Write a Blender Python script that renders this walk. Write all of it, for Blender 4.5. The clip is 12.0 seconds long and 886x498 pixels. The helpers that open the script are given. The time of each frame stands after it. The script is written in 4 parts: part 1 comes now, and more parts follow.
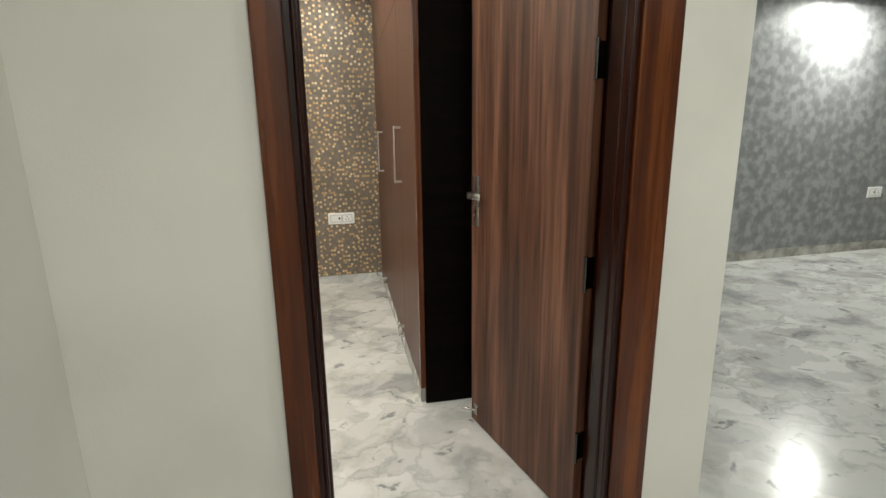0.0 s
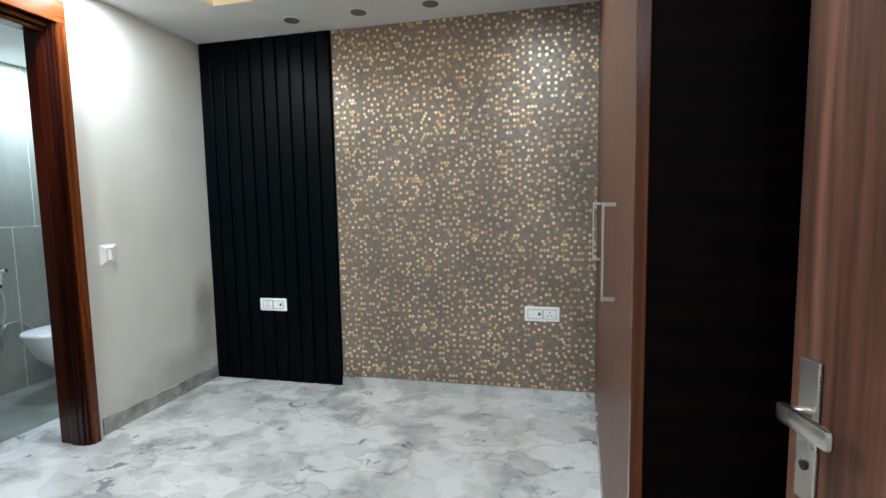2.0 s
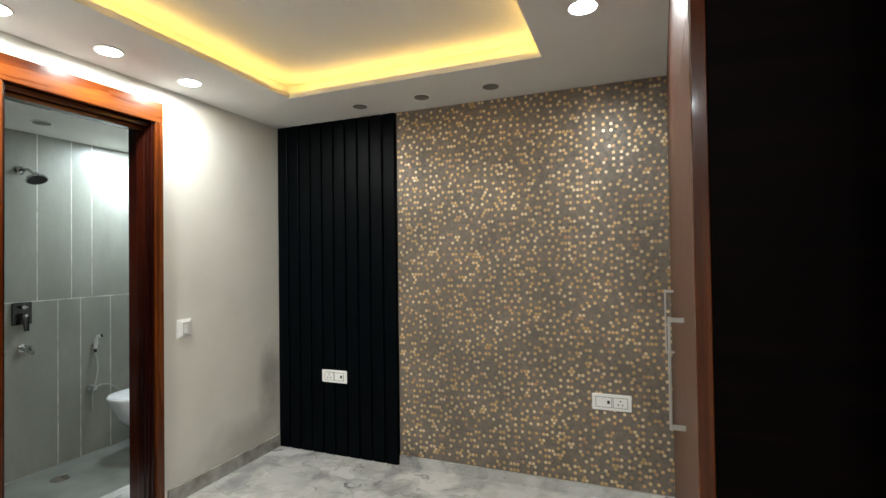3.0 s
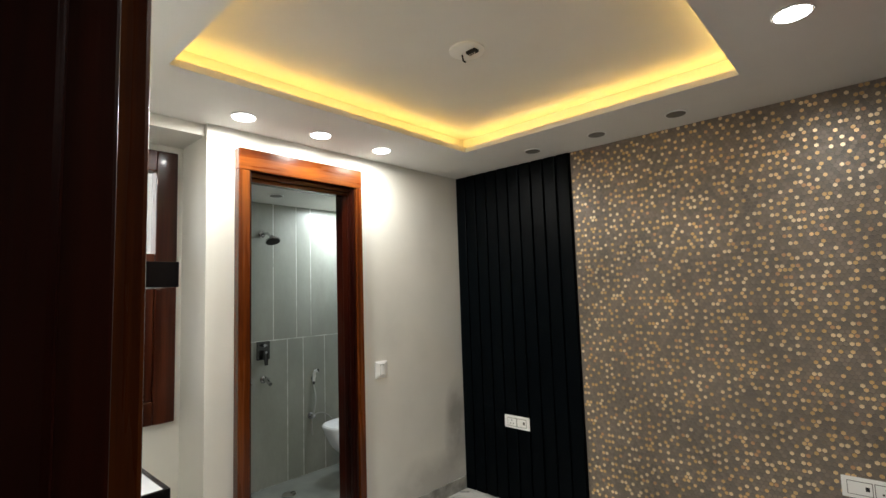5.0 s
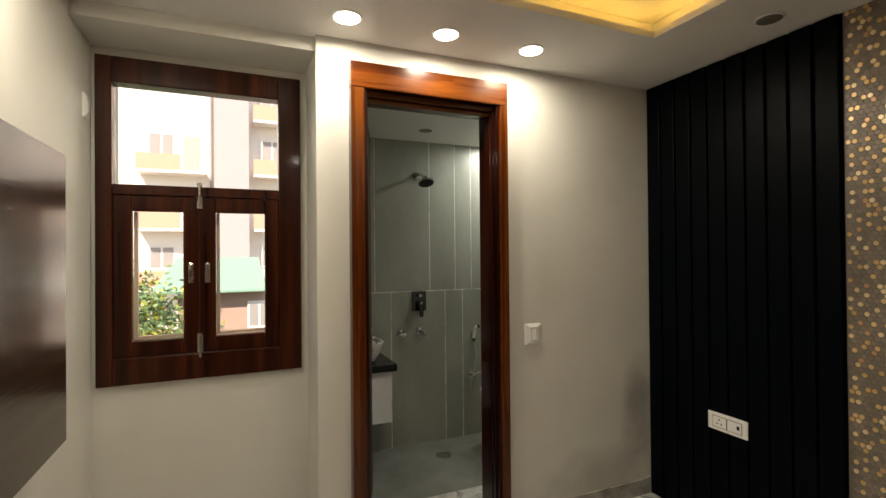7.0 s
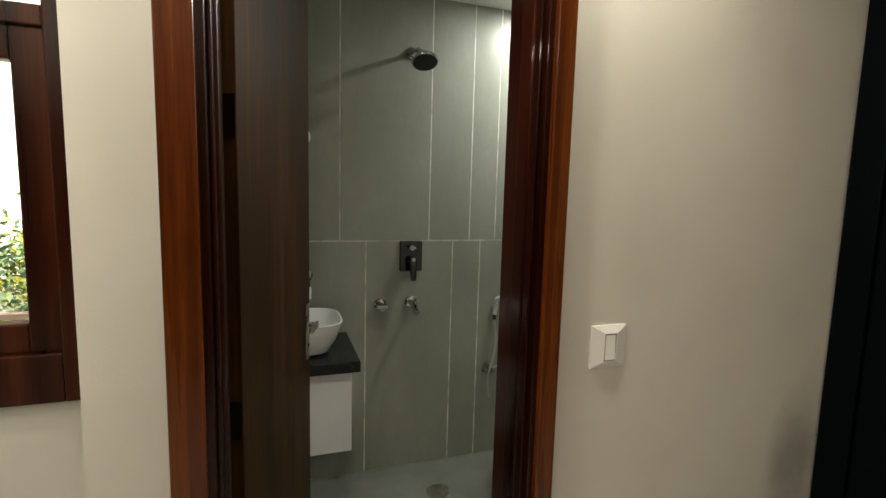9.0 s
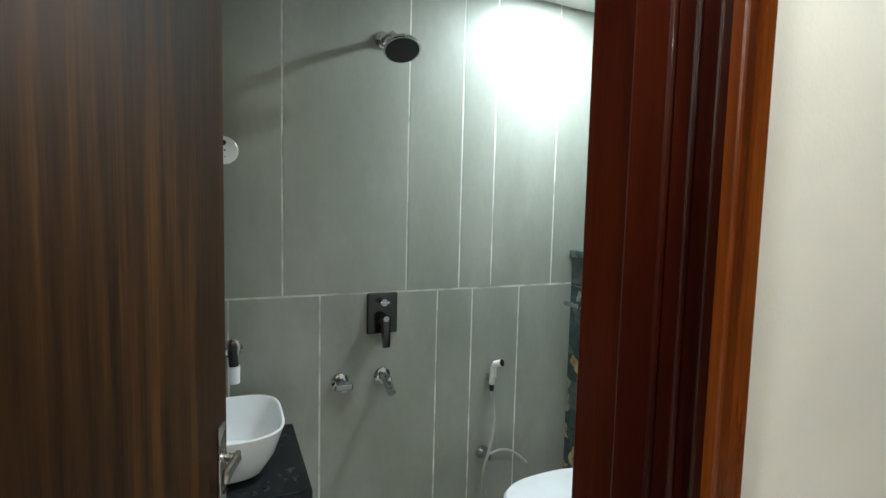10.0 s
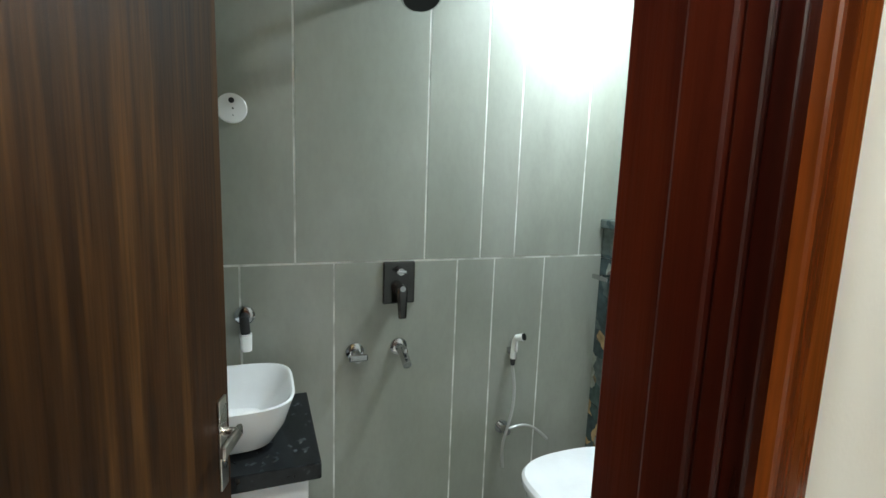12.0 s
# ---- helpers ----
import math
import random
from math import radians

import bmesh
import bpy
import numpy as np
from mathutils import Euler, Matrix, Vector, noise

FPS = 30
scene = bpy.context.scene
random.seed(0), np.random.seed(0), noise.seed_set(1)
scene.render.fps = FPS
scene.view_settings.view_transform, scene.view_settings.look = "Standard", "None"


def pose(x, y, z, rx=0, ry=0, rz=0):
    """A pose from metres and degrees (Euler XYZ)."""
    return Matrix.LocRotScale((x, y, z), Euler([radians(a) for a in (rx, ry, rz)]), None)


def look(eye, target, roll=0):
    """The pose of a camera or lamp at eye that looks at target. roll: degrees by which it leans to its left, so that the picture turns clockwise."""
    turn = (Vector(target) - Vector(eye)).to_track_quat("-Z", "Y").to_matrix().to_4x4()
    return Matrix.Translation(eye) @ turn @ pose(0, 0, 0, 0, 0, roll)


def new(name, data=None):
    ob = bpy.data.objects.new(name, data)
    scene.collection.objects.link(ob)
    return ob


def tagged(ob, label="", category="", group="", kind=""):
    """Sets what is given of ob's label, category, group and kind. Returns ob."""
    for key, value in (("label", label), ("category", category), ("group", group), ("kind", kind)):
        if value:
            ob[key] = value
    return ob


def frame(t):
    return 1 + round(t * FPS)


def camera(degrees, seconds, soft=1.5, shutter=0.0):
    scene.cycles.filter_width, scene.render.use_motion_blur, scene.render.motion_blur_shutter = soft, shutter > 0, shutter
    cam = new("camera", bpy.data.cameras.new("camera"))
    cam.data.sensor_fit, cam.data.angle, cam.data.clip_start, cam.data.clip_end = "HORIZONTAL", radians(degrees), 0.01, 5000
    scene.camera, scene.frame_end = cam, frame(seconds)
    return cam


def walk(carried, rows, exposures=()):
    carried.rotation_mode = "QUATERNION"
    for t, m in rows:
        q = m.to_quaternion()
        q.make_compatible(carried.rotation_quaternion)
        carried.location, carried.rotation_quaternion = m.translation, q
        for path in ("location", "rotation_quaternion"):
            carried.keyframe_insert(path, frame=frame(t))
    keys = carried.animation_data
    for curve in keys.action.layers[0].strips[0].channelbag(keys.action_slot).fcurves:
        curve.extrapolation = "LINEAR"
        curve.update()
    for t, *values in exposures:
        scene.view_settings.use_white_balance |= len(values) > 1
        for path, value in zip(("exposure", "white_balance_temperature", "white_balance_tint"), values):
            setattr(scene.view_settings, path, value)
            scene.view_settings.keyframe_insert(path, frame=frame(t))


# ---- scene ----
cam = camera(85.6, 12.0)
PATH = [
    (0, (1.081, 1.435, 1.299), (1.574, 3.324, 0.864), -0.7),
    (0.5, (1.167, 1.846, 1.316), (1.479, 3.779, 0.908), -1.3),
    (1, (1.3, 2.189, 1.322), (1.367, 4.158, 0.975), -1.3),
    (1.5, (1.366, 2.431, 1.335), (1.148, 4.399, 1.053), -1.5),
    (2, (1.37, 2.585, 1.392), (0.914, 4.524, 1.208), -1.0),
    (2.5, (1.402, 2.658, 1.49), (0.784, 4.558, 1.406), -0.9),
    (3, (1.424, 2.677, 1.571), (0.689, 4.537, 1.603), -0.8),
    (5, (1.408, 2.699, 1.677), (0.065, 4.17, 1.852), -1.9),
    (5.5, (1.314, 2.889, 1.66), (-0.191, 4.196, 1.827), -1.7),
    (6, (1.199, 3.047, 1.71), (-0.459, 4.155, 1.859), -1.1),
    (6.5, (1.172, 3.209, 1.697), (-0.604, 4.121, 1.823), -0.4),
    (7, (1.031, 3.41, 1.604), (-0.806, 4.201, 1.618), -0.5),
    (7.5, (0.772, 3.674, 1.523), (-1.096, 4.383, 1.441), -0.2),
    (9.5, (-0.638, 4.217, 1.536), (-2.504, 4.89, 1.286), 1.9),
    (10, (-0.956, 4.262, 1.604), (-2.773, 5.084, 1.449), 1.4),
    (10.5, (-1.149, 4.259, 1.69), (-2.881, 5.258, 1.661), 1.3),
    (11, (-1.168, 4.262, 1.751), (-2.88, 5.296, 1.757), 1.0),
    (11.5, (-1.144, 4.271, 1.69), (-2.919, 5.188, 1.6), 1.2),
    (12, (-1.04, 4.335, 1.598), (-2.887, 5.044, 1.303), 2.0),
]
walk(cam, [(t, look(eye, target, roll)) for t, eye, target, roll in PATH], exposures=[(0, 2.4, 6200, 5), (0.5, 2.55, 6100, 4), (1.0, 2.75, 5050, 3), (2.0, 2.4, 5150, 4), (3, 2.12, 5800, 5), (5, 1.8, 6050, 7), (5.5, 1.55, 6700, 8), (6.5, 1.12, 7250, 9), (7.5, 1.28, 7250, 7), (9.5, 1.9, 6500, 4), (10.0, 2.35, 5700, 1), (10.5, 2.35, 6200, 3), (11.5, 2.35, 6200, 3), (12, 2.58, 5700, 1)])

# ---- sky, sun and lamps ----
world = bpy.data.worlds.new("sky")
scene.world = world
world.use_nodes = True
wn = world.node_tree
sky = wn.nodes.new("ShaderNodeTexSky")
sky.sky_type, sky.sun_disc = "NISHITA", False
sky.sun_elevation, sky.sun_rotation = radians(50), radians(60)
wn.nodes["Background"].inputs[1].default_value = 0.15
wn.links.new(sky.outputs[0], wn.nodes["Background"].inputs[0])
sun = new("sun", bpy.data.lights.new("sun", "SUN"))
sun.data.energy, sun.data.angle, sun.data.color = 5.0, radians(0.5), (1.0, 0.95, 0.87)
sun.matrix_world = look((10, -8, 20), (-8, 3, 0))


def downlight_lamp(x, y, z, power, size=0.12, colour=(1.0, 0.93, 0.82), spread=180):
    """The light of one lit recessed fitting."""
    la = bpy.data.lights.new("downlight_lamp", "AREA")
    la.shape, la.size, la.energy, la.color, la.spread = "DISK", size, power, colour, radians(spread)
    ob = new("downlight_lamp", la)
    ob.matrix_world = pose(x, y, z)
    return ob


LIT = [(-1.13, 3.875), (-1.115, 4.36), (-1.115, 4.855), (1.24, 4.88), (1.24, 4.05), (-0.55, 3.02), (0.75, 3.02)]
UNLIT = [(-0.402, 5.69), (0.092, 5.685), (0.587, 5.68)]
for x, y in LIT:
    downlight_lamp(x, y, 2.655, 2.9 if x < -1 else (3.6 if x < 0 else 2.2))
downlight_lamp(-2.48, 5.55, 2.535, 4.6, 0.12, colour=(0.97, 1.0, 1.0))
for x, y in ((6.4, 5.2), (4.6, 4.2), (3.4, 1.2), (6.6, 1.4), (1.5, 0.6), (1.1, -0.9)):
    downlight_lamp(x, y, 2.65, 9.5 if y > 5 else 3.9, colour=(1.0, 0.96, 0.87))


# ---- materials ----
def material(name, colours, scale=6.0, stretch=(1, 1, 1), rough=0.5, metal=0.0, bump=0.05, bump_scale=60.0, detail=5.0, coat=0.0,
             rough_vary=0.08, speck=0.0, spec=0.5):
    """A principled material: noise through a ramp for the colour, finer noise for relief and gloss."""
    m = bpy.data.materials.new(name)
    m.use_nodes = True
    nt = m.node_tree
    b = nt.nodes["Principled BSDF"]
    tc = nt.nodes.new("ShaderNodeTexCoord")
    mp = nt.nodes.new("ShaderNodeMapping")
    mp.inputs["Scale"].default_value = stretch
    nt.links.new(tc.outputs["Object"], mp.inputs[0])
    n1 = nt.nodes.new("ShaderNodeTexNoise")
    n1.inputs["Scale"].default_value, n1.inputs["Detail"].default_value = scale, detail
    nt.links.new(mp.outputs[0], n1.inputs["Vector"])
    ramp = nt.nodes.new("ShaderNodeValToRGB")
    el = ramp.color_ramp.elements
    while len(el) < len(colours):
        el.new(0.5)
    for k, (pos, c) in enumerate(colours):
        el[k].position, el[k].color = pos, (*c, 1)
    nt.links.new(n1.outputs[0], ramp.inputs[0])
    n2 = nt.nodes.new("ShaderNodeTexNoise")
    n2.inputs["Scale"].default_value, n2.inputs["Detail"].default_value = bump_scale, 4
    nt.links.new(mp.outputs[0], n2.inputs["Vector"])
    mix = nt.nodes.new("ShaderNodeMix")
    mix.data_type, mix.blend_type = "RGBA", "MULTIPLY"
    mix.inputs[0].default_value = speck
    nt.links.new(ramp.outputs[0], mix.inputs[6])
    r2 = nt.nodes.new("ShaderNodeValToRGB")
    r2.color_ramp.elements[0].position, r2.color_ramp.elements[1].position = 0.35, 0.6
    nt.links.new(n2.outputs[0], r2.inputs[0])
    nt.links.new(r2.outputs[0], mix.inputs[7])
    nt.links.new(mix.outputs[2], b.inputs["Base Color"])
    bp = nt.nodes.new("ShaderNodeBump")
    bp.inputs["Strength"].default_value, bp.inputs["Distance"].default_value = bump, 0.01
    nt.links.new(n2.outputs[0], bp.inputs["Height"])
    nt.links.new(bp.outputs[0], b.inputs["Normal"])
    rm = nt.nodes.new("ShaderNodeMapRange")
    rm.inputs[3].default_value, rm.inputs[4].default_value = max(0.02, rough - rough_vary), min(1, rough + rough_vary)
    nt.links.new(n1.outputs[0], rm.inputs[0])
    nt.links.new(rm.outputs[0], b.inputs["Roughness"])
    b.inputs["Metallic"].default_value = metal
    b.inputs["Coat Weight"].default_value = coat
    b.inputs["Specular IOR Level"].default_value = spec
    b.inputs["Coat Roughness"].default_value = 0.08
    return m


def plain(name, colour, rough=0.4, metal=0.0):
    return material(name, [(0.3, tuple(c * 0.93 for c in colour)), (0.7, colour)], 9, rough=rough, metal=metal, bump=0.02, rough_vary=0.05)


def emitter(name, colour, strength):
    m = bpy.data.materials.new(name)
    m.use_nodes = True
    b = m.node_tree.nodes["Principled BSDF"]
    b.inputs["Base Color"].default_value = (*colour, 1)
    b.inputs["Emission Color"].default_value = (*colour, 1)
    b.inputs["Emission Strength"].default_value = strength
    return m


def wood(name, dark, mid, light, rough, coat, axis="z", scale=3.0, spec=0.5, speck=0.18, fine=14):
    stretch = {"z": (12, 12, 0.5), "x": (0.55, 9, 9), "y": (9, 0.55, 9)}[axis]
    return material(name, [(0.33, dark), (0.5, mid), (0.64, light)], scale, stretch, rough, 0, 0.06, fine, 8, coat, speck=speck, spec=spec)


def marble(name):
    """White onyx-like marble: cloudy lozenges, grey veins, polished."""
    m = bpy.data.materials.new(name)
    m.use_nodes = True
    nt = m.node_tree
    b = nt.nodes["Principled BSDF"]
    tc = nt.nodes.new("ShaderNodeTexCoord")
    warp = nt.nodes.new("ShaderNodeTexNoise")
    warp.inputs["Scale"].default_value, warp.inputs["Detail"].default_value = 5.0, 10
    nt.links.new(tc.outputs["Object"], warp.inputs["Vector"])
    add = nt.nodes.new("ShaderNodeMix")
    add.data_type, add.blend_type = "RGBA", "LINEAR_LIGHT"
    add.inputs[0].default_value = 0.2
    nt.links.new(tc.outputs["Object"], add.inputs[6])
    nt.links.new(warp.outputs[1], add.inputs[7])
    mp = nt.nodes.new("ShaderNodeMapping")
    mp.inputs["Rotation"].default_value, mp.inputs["Scale"].default_value = (0, 0, radians(35)), (3.2, 6.0, 4)
    nt.links.new(add.outputs[2], mp.inputs[0])
    vor = nt.nodes.new("ShaderNodeTexVoronoi")
    vor.feature = "DISTANCE_TO_EDGE"
    vor.inputs["Scale"].default_value = 1.0
    nt.links.new(mp.outputs[0], vor.inputs["Vector"])
    vein = nt.nodes.new("ShaderNodeValToRGB")
    e = vein.color_ramp.elements
    e[0].position, e[0].color = 0.0, (0.76, 0.76, 0.75, 1)
    e[1].position, e[1].color = 0.07, (1, 1, 1, 1)
    nt.links.new(vor.outputs["Distance"], vein.inputs[0])
    cloud = nt.nodes.new("ShaderNodeTexNoise")
    cloud.inputs["Scale"].default_value, cloud.inputs["Detail"].default_value = 3.0, 8
    nt.links.new(add.outputs[2], cloud.inputs["Vector"])
    cr = nt.nodes.new("ShaderNodeValToRGB")
    c = cr.color_ramp.elements
    c[0].position, c[0].color = 0.32, (0.31, 0.315, 0.32, 1)
    c[1].position, c[1].color = 0.54, (0.56, 0.56, 0.545, 1)
    c.new(0.43).color = (0.45, 0.445, 0.425, 1)
    nt.links.new(cloud.outputs[0], cr.inputs[0])
    cell = nt.nodes.new("ShaderNodeTexVoronoi")
    cell.inputs["Scale"].default_value = 1.0
    nt.links.new(mp.outputs[0], cell.inputs["Vector"])
    cs = nt.nodes.new("ShaderNodeSeparateColor")
    nt.links.new(cell.outputs["Color"], cs.inputs[0])
    tone = nt.nodes.new("ShaderNodeMapRange")
    tone.inputs[3].default_value, tone.inputs[4].default_value = 0.87, 1.12
    nt.links.new(cs.outputs[0], tone.inputs[0])
    breccia = nt.nodes.new("ShaderNodeMix")
    breccia.data_type, breccia.blend_type = "RGBA", "MULTIPLY"
    breccia.inputs[0].default_value = 1
    nt.links.new(cr.outputs[0], breccia.inputs[6])
    nt.links.new(tone.outputs[0], breccia.inputs[7])
    fleck = nt.nodes.new("ShaderNodeTexNoise")
    fleck.inputs["Scale"].default_value, fleck.inputs["Detail"].default_value = 2.2, 10
    nt.links.new(mp.outputs[0], fleck.inputs["Vector"])
    fr = nt.nodes.new("ShaderNodeValToRGB")
    fr.color_ramp.elements[0].position, fr.color_ramp.elements[0].color = 0.62, (1, 1, 1, 1)
    fr.color_ramp.elements[1].position, fr.color_ramp.elements[1].color = 0.7, (0.45, 0.46, 0.47, 1)
    nt.links.new(fleck.outputs[0], fr.inputs[0])
    flecked = nt.nodes.new("ShaderNodeMix")
    flecked.data_type, flecked.blend_type = "RGBA", "MULTIPLY"
    flecked.inputs[0].default_value = 1
    nt.links.new(breccia.outputs[2], flecked.inputs[6])
    nt.links.new(fr.outputs[0], flecked.inputs[7])
    sel = nt.nodes.new("ShaderNodeTexNoise")
    sel.inputs["Scale"].default_value = 1.7
    nt.links.new(tc.outputs["Object"], sel.inputs["Vector"])
    sr = nt.nodes.new("ShaderNodeMapRange")
    sr.inputs[1].default_value, sr.inputs[2].default_value = 0.42, 0.62
    nt.links.new(sel.outputs[0], sr.inputs[0])
    mul = nt.nodes.new("ShaderNodeMix")
    mul.data_type, mul.blend_type = "RGBA", "MULTIPLY"
    nt.links.new(sr.outputs[0], mul.inputs[0])
    nt.links.new(flecked.outputs[2], mul.inputs[6])
    nt.links.new(vein.outputs[0], mul.inputs[7])
    nt.links.new(mul.outputs[2], b.inputs["Base Color"])
    rr = nt.nodes.new("ShaderNodeMapRange")
    rr.inputs[3].default_value, rr.inputs[4].default_value = 0.1, 0.26
    nt.links.new(cloud.outputs[0], rr.inputs[0])
    nt.links.new(rr.outputs[0], b.inputs["Roughness"])
    return m


def islands(name, stops, rough, metal=0.0):
    """Each separate piece of a joined mesh takes its own colour."""
    m = bpy.data.materials.new(name)
    m.use_nodes = True
    nt = m.node_tree
    b = nt.nodes["Principled BSDF"]
    g = nt.nodes.new("ShaderNodeNewGeometry")
    r = nt.nodes.new("ShaderNodeValToRGB")
    r.color_ramp.interpolation = "CONSTANT"
    el = r.color_ramp.elements
    while len(el) < len(stops):
        el.new(0.5)
    for k, (pos, c) in enumerate(stops):
        el[k].position, el[k].color = pos, (*c, 1)
    nt.links.new(g.outputs["Random Per Island"], r.inputs[0])
    tc = nt.nodes.new("ShaderNodeTexCoord")
    n = nt.nodes.new("ShaderNodeTexNoise")
    n.inputs["Scale"].default_value, n.inputs["Detail"].default_value = 3.0, 6
    nt.links.new(tc.outputs["Object"], n.inputs["Vector"])
    mr = nt.nodes.new("ShaderNodeMapRange")
    mr.inputs[1].default_value, mr.inputs[2].default_value, mr.inputs[3].default_value, mr.inputs[4].default_value = 0.3, 0.7, 0.7, 1.15
    nt.links.new(n.outputs[0], mr.inputs[0])
    mx = nt.nodes.new("ShaderNodeMix")
    mx.data_type, mx.blend_type = "RGBA", "MULTIPLY"
    mx.inputs[0].default_value = 1
    nt.links.new(r.outputs[0], mx.inputs[6])
    nt.links.new(mr.outputs[0], mx.inputs[7])
    nt.links.new(mx.outputs[2], b.inputs["Base Color"])
    b.inputs["Roughness"].default_value, b.inputs["Metallic"].default_value = rough, metal
    return m


def conglomerate(name):
    """Polished stone tile with large pebbles of grey, green and ochre."""
    m = bpy.data.materials.new(name)
    m.use_nodes = True
    nt = m.node_tree
    b = nt.nodes["Principled BSDF"]
    tc = nt.nodes.new("ShaderNodeTexCoord")
    w = nt.nodes.new("ShaderNodeTexNoise")
    w.inputs["Scale"].default_value, w.inputs["Detail"].default_value = 9, 7
    nt.links.new(tc.outputs["Object"], w.inputs["Vector"])
    a = nt.nodes.new("ShaderNodeMix")
    a.data_type, a.blend_type = "RGBA", "LINEAR_LIGHT"
    a.inputs[0].default_value = 0.07
    nt.links.new(tc.outputs["Object"], a.inputs[6])
    nt.links.new(w.outputs[1], a.inputs[7])
    v = nt.nodes.new("ShaderNodeTexVoronoi")
    v.inputs["Scale"].default_value = 8.5
    nt.links.new(a.outputs[2], v.inputs["Vector"])
    sep = nt.nodes.new("ShaderNodeSeparateColor")
    nt.links.new(v.outputs["Color"], sep.inputs[0])
    r = nt.nodes.new("ShaderNodeValToRGB")
    r.color_ramp.interpolation = "CONSTANT"
    el = r.color_ramp.elements
    for _ in range(5):
        el.new(0.5)
    for k, (pos, c) in enumerate([(0, (0.05, 0.07, 0.07)), (0.25, (0.1, 0.12, 0.11)), (0.45, (0.16, 0.15, 0.11)), (0.6, (0.06, 0.09, 0.08)),
                                  (0.74, (0.3, 0.31, 0.26)), (0.82, (0.16, 0.13, 0.08)), (0.9, (0.45, 0.31, 0.15))]):
        el[k].position, el[k].color = pos, (*c, 1)
    nt.links.new(sep.outputs[0], r.inputs[0])
    n2 = nt.nodes.new("ShaderNodeTexNoise")
    n2.inputs["Scale"].default_value, n2.inputs["Detail"].default_value = 26, 8
    nt.links.new(tc.outputs["Object"], n2.inputs["Vector"])
    g = nt.nodes.new("ShaderNodeMix")
    g.data_type, g.blend_type = "RGBA", "OVERLAY"
    g.inputs[0].default_value = 0.8
    nt.links.new(r.outputs[0], g.inputs[6])
    nt.links.new(n2.outputs[0], g.inputs[7])
    nt.links.new(g.outputs[2], b.inputs["Base Color"])
    b.inputs["Roughness"].default_value = 0.12
    return m


def damask(name):
    """Dark grey wallpaper with a soft scrolled figure in slight sheen."""
    return material(name, [(0.38, (0.17, 0.175, 0.18)), (0.5, (0.215, 0.22, 0.225)), (0.6, (0.29, 0.295, 0.3))], 11, rough=0.42, bump=0.1, bump_scale=90,
                    rough_vary=0.15)


def glass(name):
    m = bpy.data.materials.new(name)
    m.use_nodes = True
    b = m.node_tree.nodes["Principled BSDF"]
    b.inputs["Transmission Weight"].default_value, b.inputs["Roughness"].default_value, b.inputs["IOR"].default_value = 1, 0.0, 1.02
    return m


PAINT = material("white_wall_paint", [(0.27, (0.645, 0.632, 0.58)), (0.4, (0.69, 0.675, 0.62)), (0.7, (0.75, 0.735, 0.68))], 1.9, rough=0.55, bump=0.05, bump_scale=130)


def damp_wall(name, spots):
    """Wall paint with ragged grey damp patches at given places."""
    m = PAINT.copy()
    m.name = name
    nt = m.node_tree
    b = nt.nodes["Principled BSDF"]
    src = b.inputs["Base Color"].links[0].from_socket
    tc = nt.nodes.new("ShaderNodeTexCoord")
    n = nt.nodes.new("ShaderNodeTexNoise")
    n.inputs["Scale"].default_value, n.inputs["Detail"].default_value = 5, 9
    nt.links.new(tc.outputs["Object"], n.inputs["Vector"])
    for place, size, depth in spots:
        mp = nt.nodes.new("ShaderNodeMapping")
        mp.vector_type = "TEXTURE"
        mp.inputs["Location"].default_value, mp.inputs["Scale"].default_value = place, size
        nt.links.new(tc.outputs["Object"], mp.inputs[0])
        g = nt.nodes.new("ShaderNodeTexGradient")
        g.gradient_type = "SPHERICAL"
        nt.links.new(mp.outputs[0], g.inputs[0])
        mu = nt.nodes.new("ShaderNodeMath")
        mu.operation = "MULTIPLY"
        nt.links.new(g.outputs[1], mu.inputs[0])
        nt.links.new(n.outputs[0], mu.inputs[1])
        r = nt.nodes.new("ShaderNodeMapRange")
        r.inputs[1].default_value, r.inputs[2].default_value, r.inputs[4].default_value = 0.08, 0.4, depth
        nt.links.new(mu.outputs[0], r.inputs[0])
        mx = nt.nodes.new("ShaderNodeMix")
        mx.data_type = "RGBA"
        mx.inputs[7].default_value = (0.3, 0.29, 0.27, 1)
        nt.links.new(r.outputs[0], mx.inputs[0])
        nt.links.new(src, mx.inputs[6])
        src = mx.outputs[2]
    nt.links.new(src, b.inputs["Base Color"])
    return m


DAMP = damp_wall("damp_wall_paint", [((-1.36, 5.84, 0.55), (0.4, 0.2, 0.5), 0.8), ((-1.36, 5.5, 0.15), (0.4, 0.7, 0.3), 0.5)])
CEIL = material("ceiling_paint", [(0.3, (0.74, 0.73, 0.7)), (0.7, (0.8, 0.79, 0.76))], 2, rough=0.7, bump=0.03, bump_scale=150)
MARBLE = marble("onyx_marble")
SKIRT = material("skirting_stone", [(0.35, (0.22, 0.21, 0.19)), (0.6, (0.42, 0.41, 0.38))], 7, rough=0.25)
MAHOG = wood("polished_mahogany", (0.055, 0.011, 0.0018), (0.105, 0.023, 0.0025), (0.165, 0.043, 0.004), 0.27, 0.3, "z", 1.6, 0.25, 0.3)
MAHOG_X = wood("polished_mahogany_x", (0.055, 0.011, 0.0018), (0.105, 0.023, 0.0025), (0.165, 0.043, 0.004), 0.27, 0.3, "x", 1.6, 0.25, 0.3)
MAHOG_Y = wood("polished_mahogany_y", (0.055, 0.011, 0.0018), (0.105, 0.023, 0.0025), (0.165, 0.043, 0.004), 0.27, 0.3, "y", 1.6, 0.25, 0.3)
